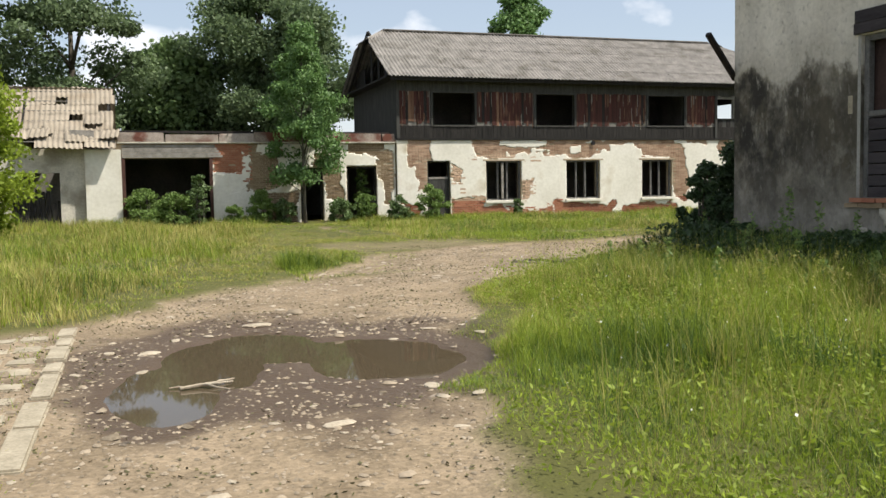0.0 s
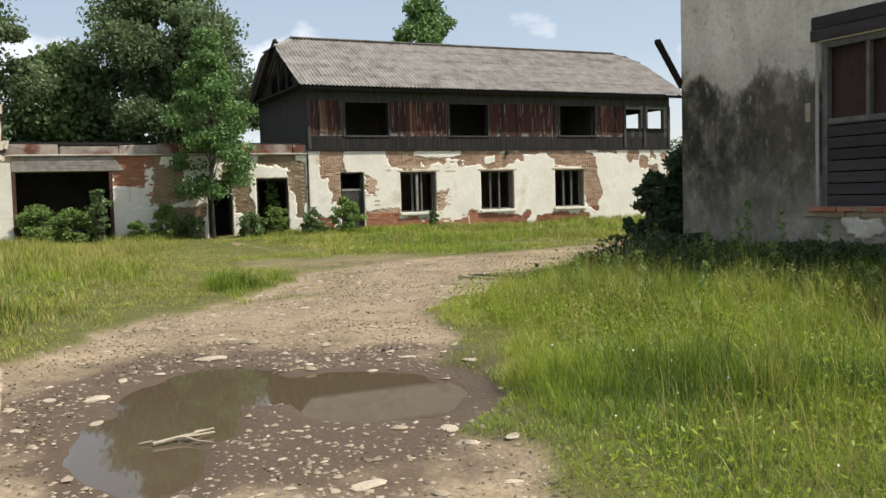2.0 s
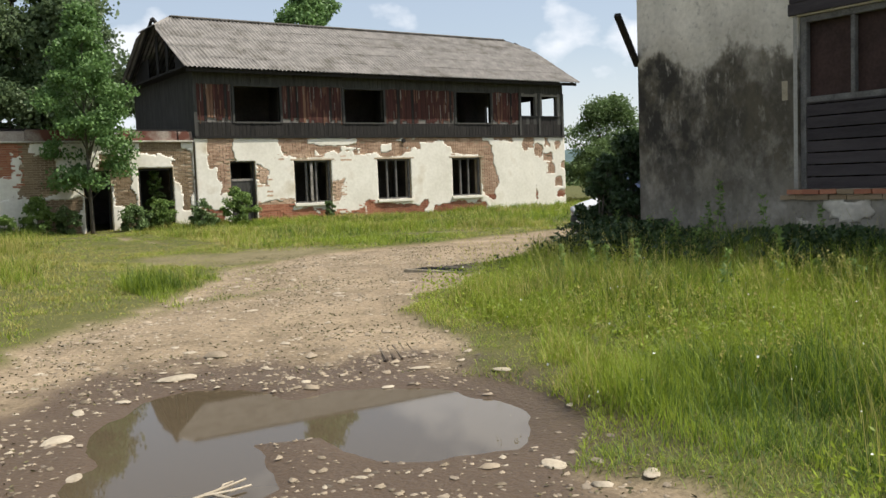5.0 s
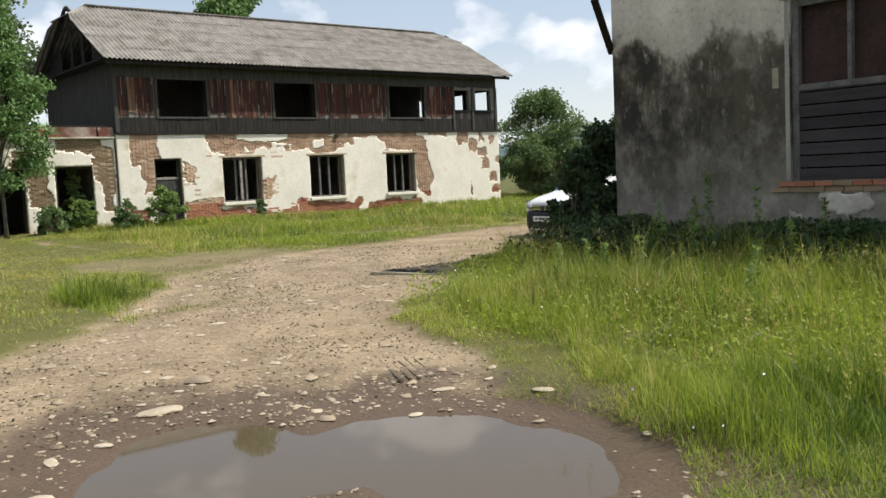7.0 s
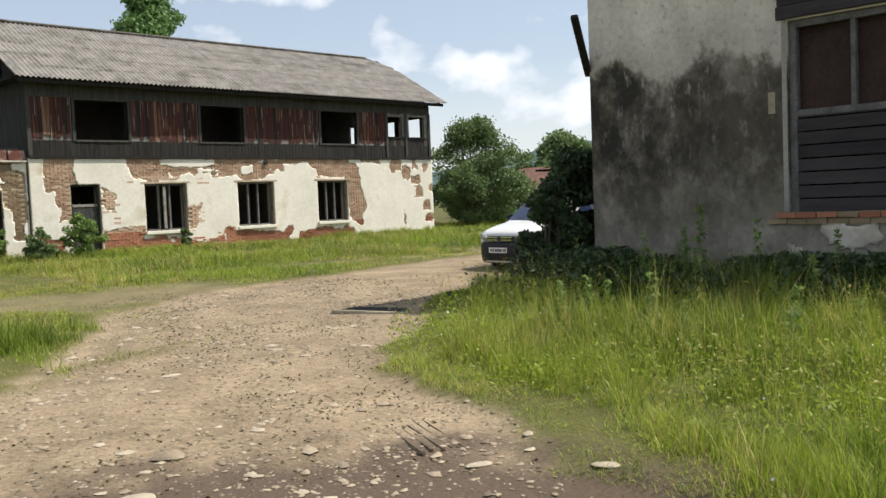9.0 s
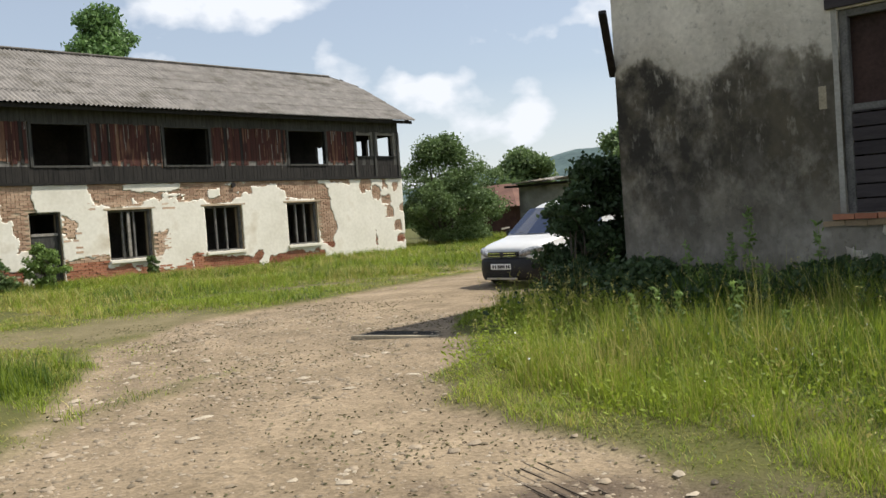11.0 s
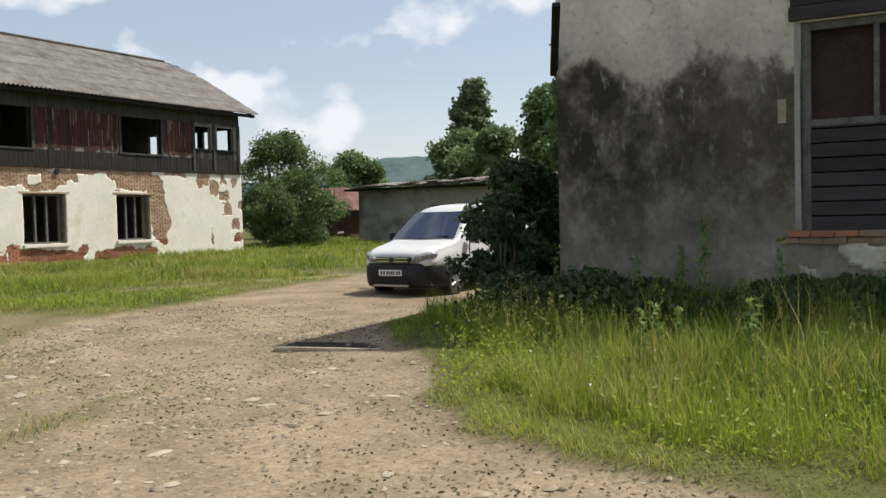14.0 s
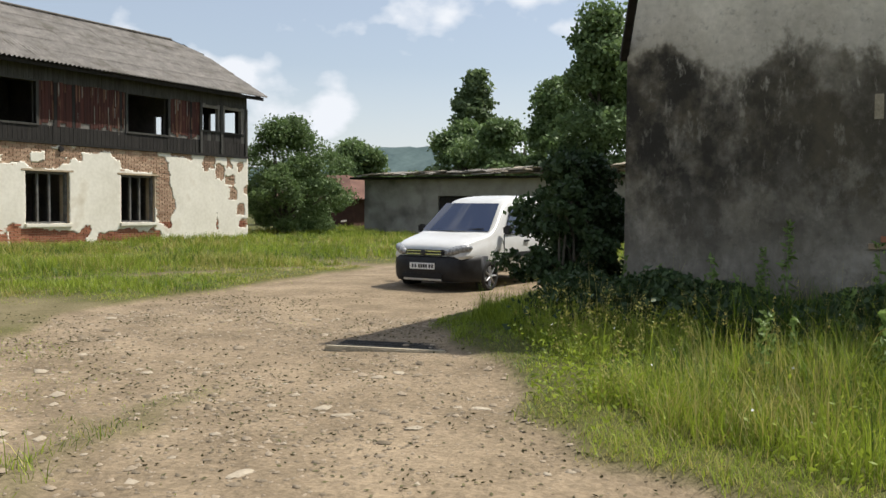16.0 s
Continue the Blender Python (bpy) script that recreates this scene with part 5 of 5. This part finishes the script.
# ---- stones ----
def pebbles(name, label, n, area, size, seed, material, need_road=True, mudonly=False, flat=0.55):
    rs = np.random.RandomState(seed)
    x, y = rs.uniform(area[0], area[1], n), rs.uniform(area[2], area[3], n)
    keep = puddle_depth(x, y) < -0.02
    if mudonly:
        p = puddle_depth(x, y)
        keep &= (p > -1.7)
    if need_road:
        keep &= road_mask(x, y) > rs.uniform(0.3, 0.9, n)
    keep &= (wave_noise(x, y, 1.5, seed) + rs.uniform(-0.7, 0.7, n)) > -0.2
    x, y = x[keep], y[keep]
    n = len(x)
    s = size * np.exp(rs.normal(size=n) * 0.5)
    z = ground_z(x, y) + s * flat * 0.06
    oct_ = np.array([[1, 0, 0], [0.3, 0.9, 0.1], [-0.8, 0.5, 0], [-0.9, -0.45, 0.1], [0.25, -0.95, 0], [0.5, 0.3, 0.75], [-0.5, -0.25, 0.65], [0, 0, -0.6]])
    P = oct_[None] * rs.uniform(0.7, 1.25, (n, 8, 1))
    a = rs.uniform(0, 6.28, n)
    c, sn = np.cos(a), np.sin(a)
    X = P[..., 0] * c[:, None] - P[..., 1] * sn[:, None] * 0.75
    Y = P[..., 0] * sn[:, None] + P[..., 1] * c[:, None] * 0.75
    V = np.stack([x[:, None] + X * s[:, None] / 2, y[:, None] + Y * s[:, None] / 2, z[:, None] + P[..., 2] * s[:, None] * flat / 2], -1).reshape(-1, 3)
    tri = np.array([[0, 1, 5], [1, 2, 5], [2, 6, 5], [2, 3, 6], [3, 4, 6], [4, 5, 6], [4, 0, 5]])
    F = (np.arange(n)[:, None, None] * 8 + tri[None]).reshape(-1, 3)
    return tagged(raw_mesh(name, V, F, [material]), label, "gravel", kind="stuff")


pebbles("gravel", "pale loose gravel on the track", 56000, (-2.2, 9.5, 1, 20), 0.027, 3, M_STONE)
pebbles("gravel", "small stones pressed into the mud", 2000, (-1.6, 4.2, 4.5, 11.5), 0.032, 4, M_MUDSTONE, need_road=False, mudonly=True, flat=0.35)
pebbles("gravel", "coarse pale stones on the track", 2600, (-2.2, 9.5, 1, 20), 0.05, 5, M_BIGSTONE, flat=0.35)


def flat_stone(x, y, s, rz, sd, label="pale flat stone lying in the track", name="stone"):
    rs = np.random.RandomState(sd)
    bm = bmesh.new()
    bmesh.ops.create_icosphere(bm, subdivisions=2, radius=0.5)
    for v in bm.verts:
        v.co = Vector((v.co.x * 1.0, v.co.y * 0.55, max(-0.1, v.co.z * 0.14))) * s * 0.85 * (1 + 0.12 * math.sin(7 * v.co.x + sd) + rs.uniform(-0.07, 0.07))
    ob = finish(name, bm, M_BIGSTONE)
    ob.matrix_basis = pose(x, y, float(ground_z(np.array([x]), np.array([y]))[0]) + 0.012 * s, 0, 0, rz)
    return tagged(ob, label, "stone", "larger stones by the puddle")


for k, (x, y, s) in enumerate(((1.28, 10.62, 0.42), (0.07, 9.34, 0.34), (2.19, 6.84, 0.28), (3.38, 8.84, 0.22), (3.03, 9.53, 0.2), (1.25, 5.95, 0.28), (0.0, 8.5, 0.2), (-0.3, 9.4, 0.22), (0.7, 10.1, 0.18), (2.55, 9.25, 0.16), (2.4, 6.3, 0.2), (0.35, 10.0, 0.2), (-0.55, 8.4, 0.16), (2.0, 5.6, 0.15), (3.1, 7.7, 0.14), (6.0, 14.4, 0.2), (5.2, 13.2, 0.18), (4.6, 14.0, 0.2), (3.2, 13.7, 0.22), (7.6, 16.4, 0.2))):
    flat_stone(x, y, s, 40 * k, k)

# kerb stones and grid pavers by the start of the track
random.seed(12)
kerb = tagged(new("kerb"), "broken line of pale concrete kerb stones", "kerb", kind="structure")
y = 5.55
while y < 10.6:
    ln = random.choice((0.78, 0.8, 0.5, 1.0))
    z = float(ground_z(np.array([-0.74]), np.array([y + ln / 2]))[0])
    part("kerb_stone", box(-0.83 + random.uniform(-0.02, 0.02), -0.66, y, y + ln - 0.05, z - 0.1, z + 0.028, 0.015, jig=0.008), M_KERB, kerb)
    y += ln + random.choice((0, 0, 0.06))
pavers = tagged(new("pavement"), "mossy concrete grid pavers sunk in the grass", "paving", kind="structure")
for i in range(9):
    for j in range(3):
        px, py = -1.05 - j * 0.3, 5.7 + i * 0.55 + random.uniform(-0.02, 0.02)
        z = float(ground_z(np.array([px]), np.array([py]))[0])
        part("paver", box(px - 0.13, px + 0.13, py, py + 0.26, z - 0.06, z + 0.012, 0.012, jig=0.01), M_KERB, pavers)

grate = thing("drain_grate", "sunken drain grating with a pale concrete edge", "drain", (6.86, 15.1, float(ground_z(np.array([6.9]), np.array([15.1]))[0])), rz=-75)
part("edge", box(-0.62, 0.62, -0.06, 0.03, -0.08, 0.035, 0.012, jig=0.008), M_KERB, grate, "pale chipped concrete edge")
part("pit", box(-0.6, 0.6, 0.032, 0.5, -0.06, -0.002), M_MORTAR, grate)
for k in range(7):
    part("bar", box(-0.58, 0.58, 0.07 + k * 0.06, 0.095 + k * 0.06, 0.0, 0.022, 0.004), M_GREYBOARD, grate)

# pale forked twig half sunk in the puddle
twig = thing("fallen_branch", "bleached forked branch lying in the puddle", "branch", (0.5, 7.62, 0.085), rz=8)
for nm, pts, r in (("stem", [(-0.22, -0.02, 0.01), (-0.06, 0.0, 0.02), (0.08, 0.03, 0.022), (0.24, 0.06, 0.03)], 0.016), ("fork", [(-0.04, 0.0, 0.02), (0.08, -0.06, 0.03), (0.2, -0.07, 0.035)], 0.012), ("fork", [(0.06, 0.025, 0.02), (0.12, 0.09, 0.02), (0.2, 0.13, 0.01)], 0.009),
                   ("fork", [(0.0, 0.0, 0.02), (0.05, -0.15, 0.015), (0.13, -0.24, 0.01)], 0.011), ("fork", [(-0.14, -0.01, 0.012), (-0.2, 0.06, 0.01), (-0.29, 0.07, 0.005)], 0.008)):
    part(nm, tube(bmesh.new(), pts, [r * (1 - 0.2 * k) for k in range(len(pts))], 6), M_BIGSTONE, twig)

# ribbed tyre print pressed into the drying mud
tread = thing("tyre_print", "ribbed tyre print pressed into drying mud", "tyre print", (3.22, 10.25, float(ground_z(np.array([3.22]), np.array([10.25]))[0])), rz=-24)
for k in range(5):
    part("ridge", box(-0.15 + k * 0.07, -0.12 + k * 0.07, -0.42 + 0.03 * (k % 2), 0.4 - 0.05 * (k % 3), -0.04, 0.001, 0.008, jig=0.006), M_MUDRIDGE, tread)

# split stick lying in the short grass
stick = thing("stick", "pale dry stick lying in the short grass", "stick", (5.3, 8.35, float(ground_z(np.array([5.3]), np.array([8.35]))[0]) + 0.05), rz=12)
part("stem", tube(bmesh.new(), [(-0.3, 0, -0.05), (0.0, 0.02, 0.0), (0.32, 0.0, 0.03)], [0.013, 0.014, 0.008], 6), M_PALEWOOD, stick)

rsd = np.random.RandomState(61)
n = 42000
dx, dy = rsd.uniform(-2.2, 12, n), rsd.uniform(3, 21, n)
ok = (road_mask(dx, dy) > 0.35) & (puddle_depth(dx, dy) < -0.6) & (wave_noise(dx, dy, 1.6, 62) + rsd.uniform(-0.6, 0.6, n) + 0.5 * wave_noise(dx, dy, 6.0, 63) > 0.15)
v, f = leaf_quads(np.stack([dx, dy, ground_z(dx, dy) + rsd.uniform(0.002, 0.014, n)], 1)[ok], 0.021, rsd, 2.0)
v[:, 2] = v[:, 2] * 0.5 + 0.5 * np.repeat(ground_z(dx, dy)[ok] + 0.006, 4)
tagged(raw_mesh("leaf_litter", v, f, [M_DEBRIS]), "dry weed scraps strewn over the gravel", "litter", kind="stuff")


# ---- concrete shed with the broken roof ----
shed = thing("concrete_shed", "low grey concrete shed with a collapsing layered roof", "shed")
SX, SY0, SY1 = 36.0, 21.5, 35.2
bm = wall_with_holes(SY0, SY1, -0.3, 0.0, 0.2, 2.98, [(29.3, 31.1, 0.2, 2.2)])
bm.transform(Matrix.Translation((SX, 0, 0)) @ Matrix.Rotation(radians(90), 4, "Z"))
part("wall", bm, M_CONCRETE, shed)
for b in ((SX + 0.3, 42.5, SY1 - 0.3, SY1, 0.2, 2.98), (42.2, 42.5, SY0, SY1 - 0.3, 0.2, 2.98), (SX + 0.3, 42.2, SY0, SY0 + 0.3, 0.2, 2.98)):
    part("wall", box(*b), M_CONCRETE, shed)
part("roof", box(SX - 0.55, 42.9, SY0 - 0.3, SY1 + 0.5, 2.98, 3.08, 0.01), M_CHAR, shed)
part("ceiling", box(SX + 0.31, 42.19, SY0 + 0.31, SY1 - 0.31, 2.8, 2.97), M_INTERIOR, shed)
# dark panel added inside the opening in place of its shade
part("door", box(SX + 0.1, SX + 0.16, 29.32, 31.08, 0.25, 2.18, 0.008), M_DARKBOARD, shed, "dark panel standing for the shade in the shed's door opening")
part("lintel", box(SX - 0.03, SX - 0.004, 29.1, 31.3, 2.21, 2.36, 0.008), M_CONCRETE, shed)
random.seed(31)
for k in range(190):
    y = random.uniform(SY0, SY1 + 0.2)
    f = (SY1 - y) / (SY1 - SY0)
    x = SX - 0.55 + random.uniform(0, 1.0) ** 1.5 * 3.0
    lift = 0.05 + 0.35 * f * random.random() + (x - SX + 0.6) * 0.08
    bm = box(-random.uniform(0.3, 0.6), 0.4, -random.uniform(0.3, 0.7), 0.4, 0, 0.03, jig=0.015)
    bm.transform(pose(x, y, 3.08 + lift, random.uniform(-9, 9) * f - 2, random.uniform(-9, 3), random.uniform(-15, 15)))
    part("slate", bm, random.choice([M_SLATE, M_SLATE2, M_PALEWOOD]), shed)

# ---- red-roofed outbuilding ----
hut = thing("outbuilding", "small outbuilding with a rusty red hipped roof", "outbuilding")
hx0, hx1, hy0, hy1 = 40.6, 48.0, 38.9, 47.0
bm = bmesh.new()
ev = [bm.verts.new(p) for p in ((hx0, hy0, 2.1), (hx1, hy0, 2.1), (hx1, hy1, 2.1), (hx0, hy1, 2.1))]
rd = [bm.verts.new(p) for p in ((44.2, 42.0, 3.55), (44.2, 44.0, 3.55))]
bm.faces.new((ev[0], ev[1], rd[0])), bm.faces.new((ev[1], ev[2], rd[1], rd[0])), bm.faces.new((ev[2], ev[3], rd[1])), bm.faces.new((ev[3], ev[0], rd[0], rd[1])), bm.faces.new(ev[::-1])
part("roof", bm, M_RUSTROOF, hut)
part("wall", box(hx0 + 0.5, hx1 - 0.5, hy0 + 0.5, hy1 - 0.5, 0.2, 2.09), M_RUSTPLY, hut)
part("fence_rail", beam((37.4, 37.6, 0.9), (40.4, 39.4, 0.9), 0.05, 0.09), M_PALEWOOD, hut)

# ---- parked white van ----
van = thing("van", "white panel van with black bumper parked on the gravel", "van")
ST = [  # x, underside, waist, top, half width at waist, at top
    (0.03, 0.5, 0.66, 0.80, 0.60, 0.50), (0.12, 0.5, 0.70, 0.88, 0.74, 0.62), (0.35, 0.45, 0.76, 0.965, 0.81, 0.68), (0.75, 0.30, 0.84, 1.03, 0.845, 0.72),
    (1.08, 0.26, 0.88, 1.09, 0.85, 0.75), (1.42, 0.25, 0.95, 1.40, 0.85, 0.68), (1.76, 0.25, 0.98, 1.68, 0.85, 0.62), (2.05, 0.25, 0.98, 1.765, 0.85, 0.62),
    (2.7, 0.25, 0.98, 1.80, 0.85, 0.64), (3.5, 0.26, 0.98, 1.80, 0.85, 0.64), (4.0, 0.30, 0.98, 1.76, 0.845, 0.63), (4.1, 0.36, 0.98, 1.66, 0.83, 0.6)]
bm = bmesh.new()
rings = []
for x, zb, zw, zt, w, wt in ST:
    half = [(w * 0.86, zb), (w, zb + 0.16), (w * 1.01, (zb + zw) / 2 + 0.08), (w, zw), (wt + (w - wt) * 0.55, zw + (zt - zw) * 0.45), (wt + 0.05, zt - (zt - zw) * 0.14), (wt - 0.06, zt), (wt * 0.45, zt + 0.018)]
    pr = [(y, z) for y, z in half] + [(-y, z) for y, z in reversed(half)]
    rings.append([bm.verts.new((x, y, z)) for y, z in pr])
for a, b in zip(rings, rings[1:]):
    for k in range(len(a)):
        bm.faces.new((a[k], a[(k + 1) % len(a)], b[(k + 1) % len(a)], b[k]))
bm.faces.new(rings[0]), bm.faces.new(rings[-1])
bmesh.ops.recalc_face_normals(bm, faces=bm.faces)
body = part("body", bm, M_CARWHITE, van, smooth=True)
sub = body.modifiers.new("round", "SUBSURF")
sub.levels = sub.render_levels = 2

# bumper: rounded black moulding round the nose
bm = bmesh.new()
secs = []
for k in range(15):
    a = -1 + 2 * k / 14
    yy = a * 0.875
    xx = -0.06 + 0.42 * abs(a) ** 6 + 0.12 * a * a
    secs.append([bm.verts.new((xx + dx, yy, z)) for dx, z in ((0.06, 0.20), (0.0, 0.27), (-0.025, 0.42), (-0.02, 0.58), (0.03, 0.665), (0.25, 0.665), (0.25, 0.2))])
for a, b in zip(secs, secs[1:]):
    for k in range(7):
        bm.faces.new((a[k], a[(k + 1) % 7], b[(k + 1) % 7], b[k]))
bm.faces.new(secs[0]), bm.faces.new(secs[-1])
bmesh.ops.recalc_face_normals(bm, faces=bm.faces)
bumper = part("bumper", bm, M_CARPLASTIC, van, "black plastic front bumper", smooth=True)
part("air_intake", box(-0.085, -0.05, -0.42, 0.42, 0.27, 0.36, 0.012), M_INK, bumper)
part("skid_strip", box(-0.09, -0.052, -0.4, 0.4, 0.225, 0.26, 0.01), M_RIM, bumper)
plate = part("number_plate", box(-0.098, -0.075, -0.26, 0.26, 0.43, 0.545, 0.006), M_PLATE, van, "white number plate with dark characters")
random.seed(8)
for k, yy in enumerate((0.19, 0.13, 0.055, 0.005, -0.045, -0.095, -0.165, -0.22)):
    part("character", box(-0.1015, -0.0982, yy - 0.018, yy + 0.018, 0.455, 0.52), M_INK, plate)

# grille and headlights
grille = part("grille", box(-0.03, 0.12, -0.40, 0.40, 0.68, 0.785, 0.02), M_CARPLASTIC, van, "black grille with chrome bars")
for z in (0.705, 0.76):
    part("grille_bar", box(-0.05, 0.0, -0.37, 0.37, z - 0.012, z + 0.012, 0.008), M_CHROME, grille)
bm = bmesh.new()
bmesh.ops.create_uvsphere(bm, u_segments=16, v_segments=8, radius=0.5, matrix=Matrix.Translation((-0.04, 0, 0.735)) @ Matrix.Diagonal((0.05, 0.12, 0.12, 1)))
part("badge", bm, M_AMBER, grille, "dark round badge", smooth=True)
for s in (1, -1):
    bm = bmesh.new()
    bmesh.ops.create_uvsphere(bm, u_segments=20, v_segments=12, radius=0.5)
    for v in bm.verts:
        c = v.co
        v.co = Vector((0.165 + c.x * 0.30, s * (0.60 + c.y * 0.40), 0.775 + c.z * 0.19 + c.y * 0.10))
        v.co.x += (abs(v.co.y) - 0.59) * 0.62
    hl = part("headlight", bm, M_LAMPGLASS, van, "clear glass headlight", smooth=True)

# glass: windscreen and side windows follow the body a little proud
bm = bmesh.new()
rows = []
for k in range(7):
    f = k / 6
    zz, xx, w = 1.10 + f * 0.53, 1.02 + f * 0.62, 0.725 - f * 0.14
    rows.append([bm.verts.new((xx - 0.075 * (1 - (j / 5 - 1) ** 2) - 0.015 + 0.015 * abs(j / 5 - 1), (j / 5 - 1) * w, zz + 0.012)) for j in range(11)])
for a, b in zip(rows, rows[1:]):
    for j in range(10):
        bm.faces.new((a[j], a[j + 1], b[j + 1], b[j]))
bmesh.ops.recalc_face_normals(bm, faces=bm.faces)
ws = part("windscreen", bm, M_CARGLASS, van, "dark blue-tinted windscreen", smooth=True)
for s in (0.36, -0.16):
    part("wiper", beam((0.985, s, 1.13), (1.02, s - 0.45, 1.16), 0.015, 0.02), M_INK, ws)
for s in (1, -1):
    bm = bmesh.new()
    lo = [(1.42, 1.06), (2.35, 1.06)]
    hi = [(2.22, 1.58), (1.86, 1.58)]
    vs = [bm.verts.new((x, s * (0.838 if z < 1.2 else 0.735), z)) for x, z in lo + hi]
    out = [bm.verts.new(v.co + Vector((0, s * 0.012, 0))) for v in vs]
    bm.faces.new(out if s < 0 else out[::-1])
    for k in range(4):
        bm.faces.new((vs[k], vs[(k + 1) % 4], out[(k + 1) % 4], out[k]))
    bmesh.ops.recalc_face_normals(bm, faces=bm.faces)
    part("side_window", bm, M_CARGLASS, van)
    part("side_moulding", box(1.35, 3.05, min(s * 0.85, s * 0.875), max(s * 0.85, s * 0.875), 0.60, 0.70, 0.01), M_CARPLASTIC, van, "black side rubbing strip")
    part("door_seam", box(1.36, 1.372, min(s * 0.845, s * 0.861), max(s * 0.845, s * 0.861), 0.42, 1.06), M_INK, van)
    part("door_handle", box(2.15, 2.35, min(s * 0.85, s * 0.885), max(s * 0.85, s * 0.885), 0.89, 0.93, 0.01), M_CARPLASTIC, van)
    mir = part("mirror", box(1.28, 1.40, min(s * 0.86, s * 1.02), max(s * 0.86, s * 1.02), 1.05, 1.22, 0.03), M_CARPLASTIC, van, "black door mirror", smooth=False)
    # black boxes stand in for the shaded hollows of the uncut wheel arches
    part("arch_shade_block", box(0.42, 1.18, min(s * 0.5, s * 0.856), max(s * 0.5, s * 0.856), 0.2, 0.62, 0.06), M_INK, van)
    part("arch_shade_block", box(3.02, 3.78, min(s * 0.5, s * 0.856), max(s * 0.5, s * 0.856), 0.2, 0.62, 0.06), M_INK, van)
    for wx in (0.80, 3.40):
        wheel = new("wheel")
        wheel.parent = van
        wheel.matrix_basis = pose(wx, s * 0.80, 0.29, 0, 0, 0 if s < 0 else 180)
        bm = bmesh.new()
        prof = [(0.19, -0.08), (0.26, -0.095), (0.29, -0.06), (0.295, 0.0), (0.29, 0.06), (0.26, 0.09), (0.19, 0.08)]
        rg = [[bm.verts.new((r * math.cos(a), d, r * math.sin(a))) for r, d in prof] for a in [2 * math.pi * k / 28 for k in range(28)]]
        for k in range(28):
            p, q = rg[k], rg[(k + 1) % 28]
            for j in range(len(prof)):
                bm.faces.new((p[j], p[(j + 1) % 7], q[(j + 1) % 7], q[j]))
        bmesh.ops.recalc_face_normals(bm, faces=bm.faces)
        part("tyre", bm, M_TYRE, wheel, smooth=True)
        bm = bmesh.new()
        bmesh.ops.create_cone(bm, cap_ends=True, segments=24, radius1=0.19, radius2=0.19, depth=0.05, matrix=pose(0, -0.04, 0, 90))
        rim = part("rim", bm, M_INK, wheel)
        for k in range(7):
            a = 2 * math.pi * k / 7
            part("spoke", beam((0.03 * math.cos(a), -0.075, 0.03 * math.sin(a)), (0.185 * math.cos(a), -0.085, 0.185 * math.sin(a)), 0.05, 0.025, bevel=0.006), M_RIM, rim)
        bm = bmesh.new()
        bmesh.ops.create_cone(bm, cap_ends=True, segments=16, radius1=0.05, radius2=0.04, depth=0.04, matrix=pose(0, -0.085, 0, 90))
        part("hub_cap", bm, M_RIM, rim)
VS = 1.0
van.matrix_basis = pose(13.22, 18.40, float(ground_z(np.array([14.5]), np.array([18.4]))[0]) - 0.05, 0, 0, -3) @ Matrix.Diagonal((VS, VS, 0.965, 1))

# ---- distance ----
rs = np.random.RandomState(90)
hu, hv = np.linspace(-1, 1, 90), np.linspace(-1, 1, 40)
HU, HV = np.meshgrid(hu, hv)
prof = 54 * np.exp(-((HU - 0.06) / 0.30) ** 2) + 42 * np.exp(-((HU - 0.55) / 0.3) ** 2) + 34 * np.exp(-((HU + 0.6) / 0.35) ** 2)
hz = prof * np.exp(-(HV / 0.55) ** 2) + wave_noise(HU * 60, HV * 60, 1.0, 5) * 1.4 + rs.uniform(-2.2, 2.2, HU.shape)
cdir = np.array([0.828, 0.568])
rdir = np.array([0.568, -0.828])
hx = 840 * cdir[0] + HU * 620 * rdir[0] + HV * 240 * cdir[0]
hyy = 840 * cdir[1] + HU * 620 * rdir[1] + HV * 240 * cdir[1]
hi = np.arange(HU.size).reshape(HU.shape)
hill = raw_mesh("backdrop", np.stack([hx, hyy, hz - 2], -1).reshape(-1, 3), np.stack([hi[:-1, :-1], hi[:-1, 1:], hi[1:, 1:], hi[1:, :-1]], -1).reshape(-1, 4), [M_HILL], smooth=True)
tagged(hill, "wooded hill in the distance, haze put into its blue-green colour", "hill", kind="structure")

cl = []
for k in range(130):
    a = rs.uniform(-0.5, 2.6)
    d = rs.uniform(95, 150)
    cl.append((d * math.cos(a), d * math.sin(a), rs.uniform(2.5, 5), rs.uniform(3, 5.5)))
cl = np.array(cl)
k = rs.randint(0, len(cl), 50000)
g = rs.normal(size=(50000, 3))
g /= np.linalg.norm(g, axis=1)[:, None]
g *= rs.uniform(0.5, 1.0, (50000, 1))
pos = np.stack([cl[k, 0] + g[:, 0] * cl[k, 2], cl[k, 1] + g[:, 1] * cl[k, 2], np.abs(cl[k, 3] * 0.45 + g[:, 2] * cl[k, 3] * 0.55)], 1)
v, f = leaf_quads(pos, 0.45, rs)
tagged(raw_mesh("far_woods", v, f, [M_LEAF_F]), "belt of distant trees round the yard", "woods", kind="stuff")
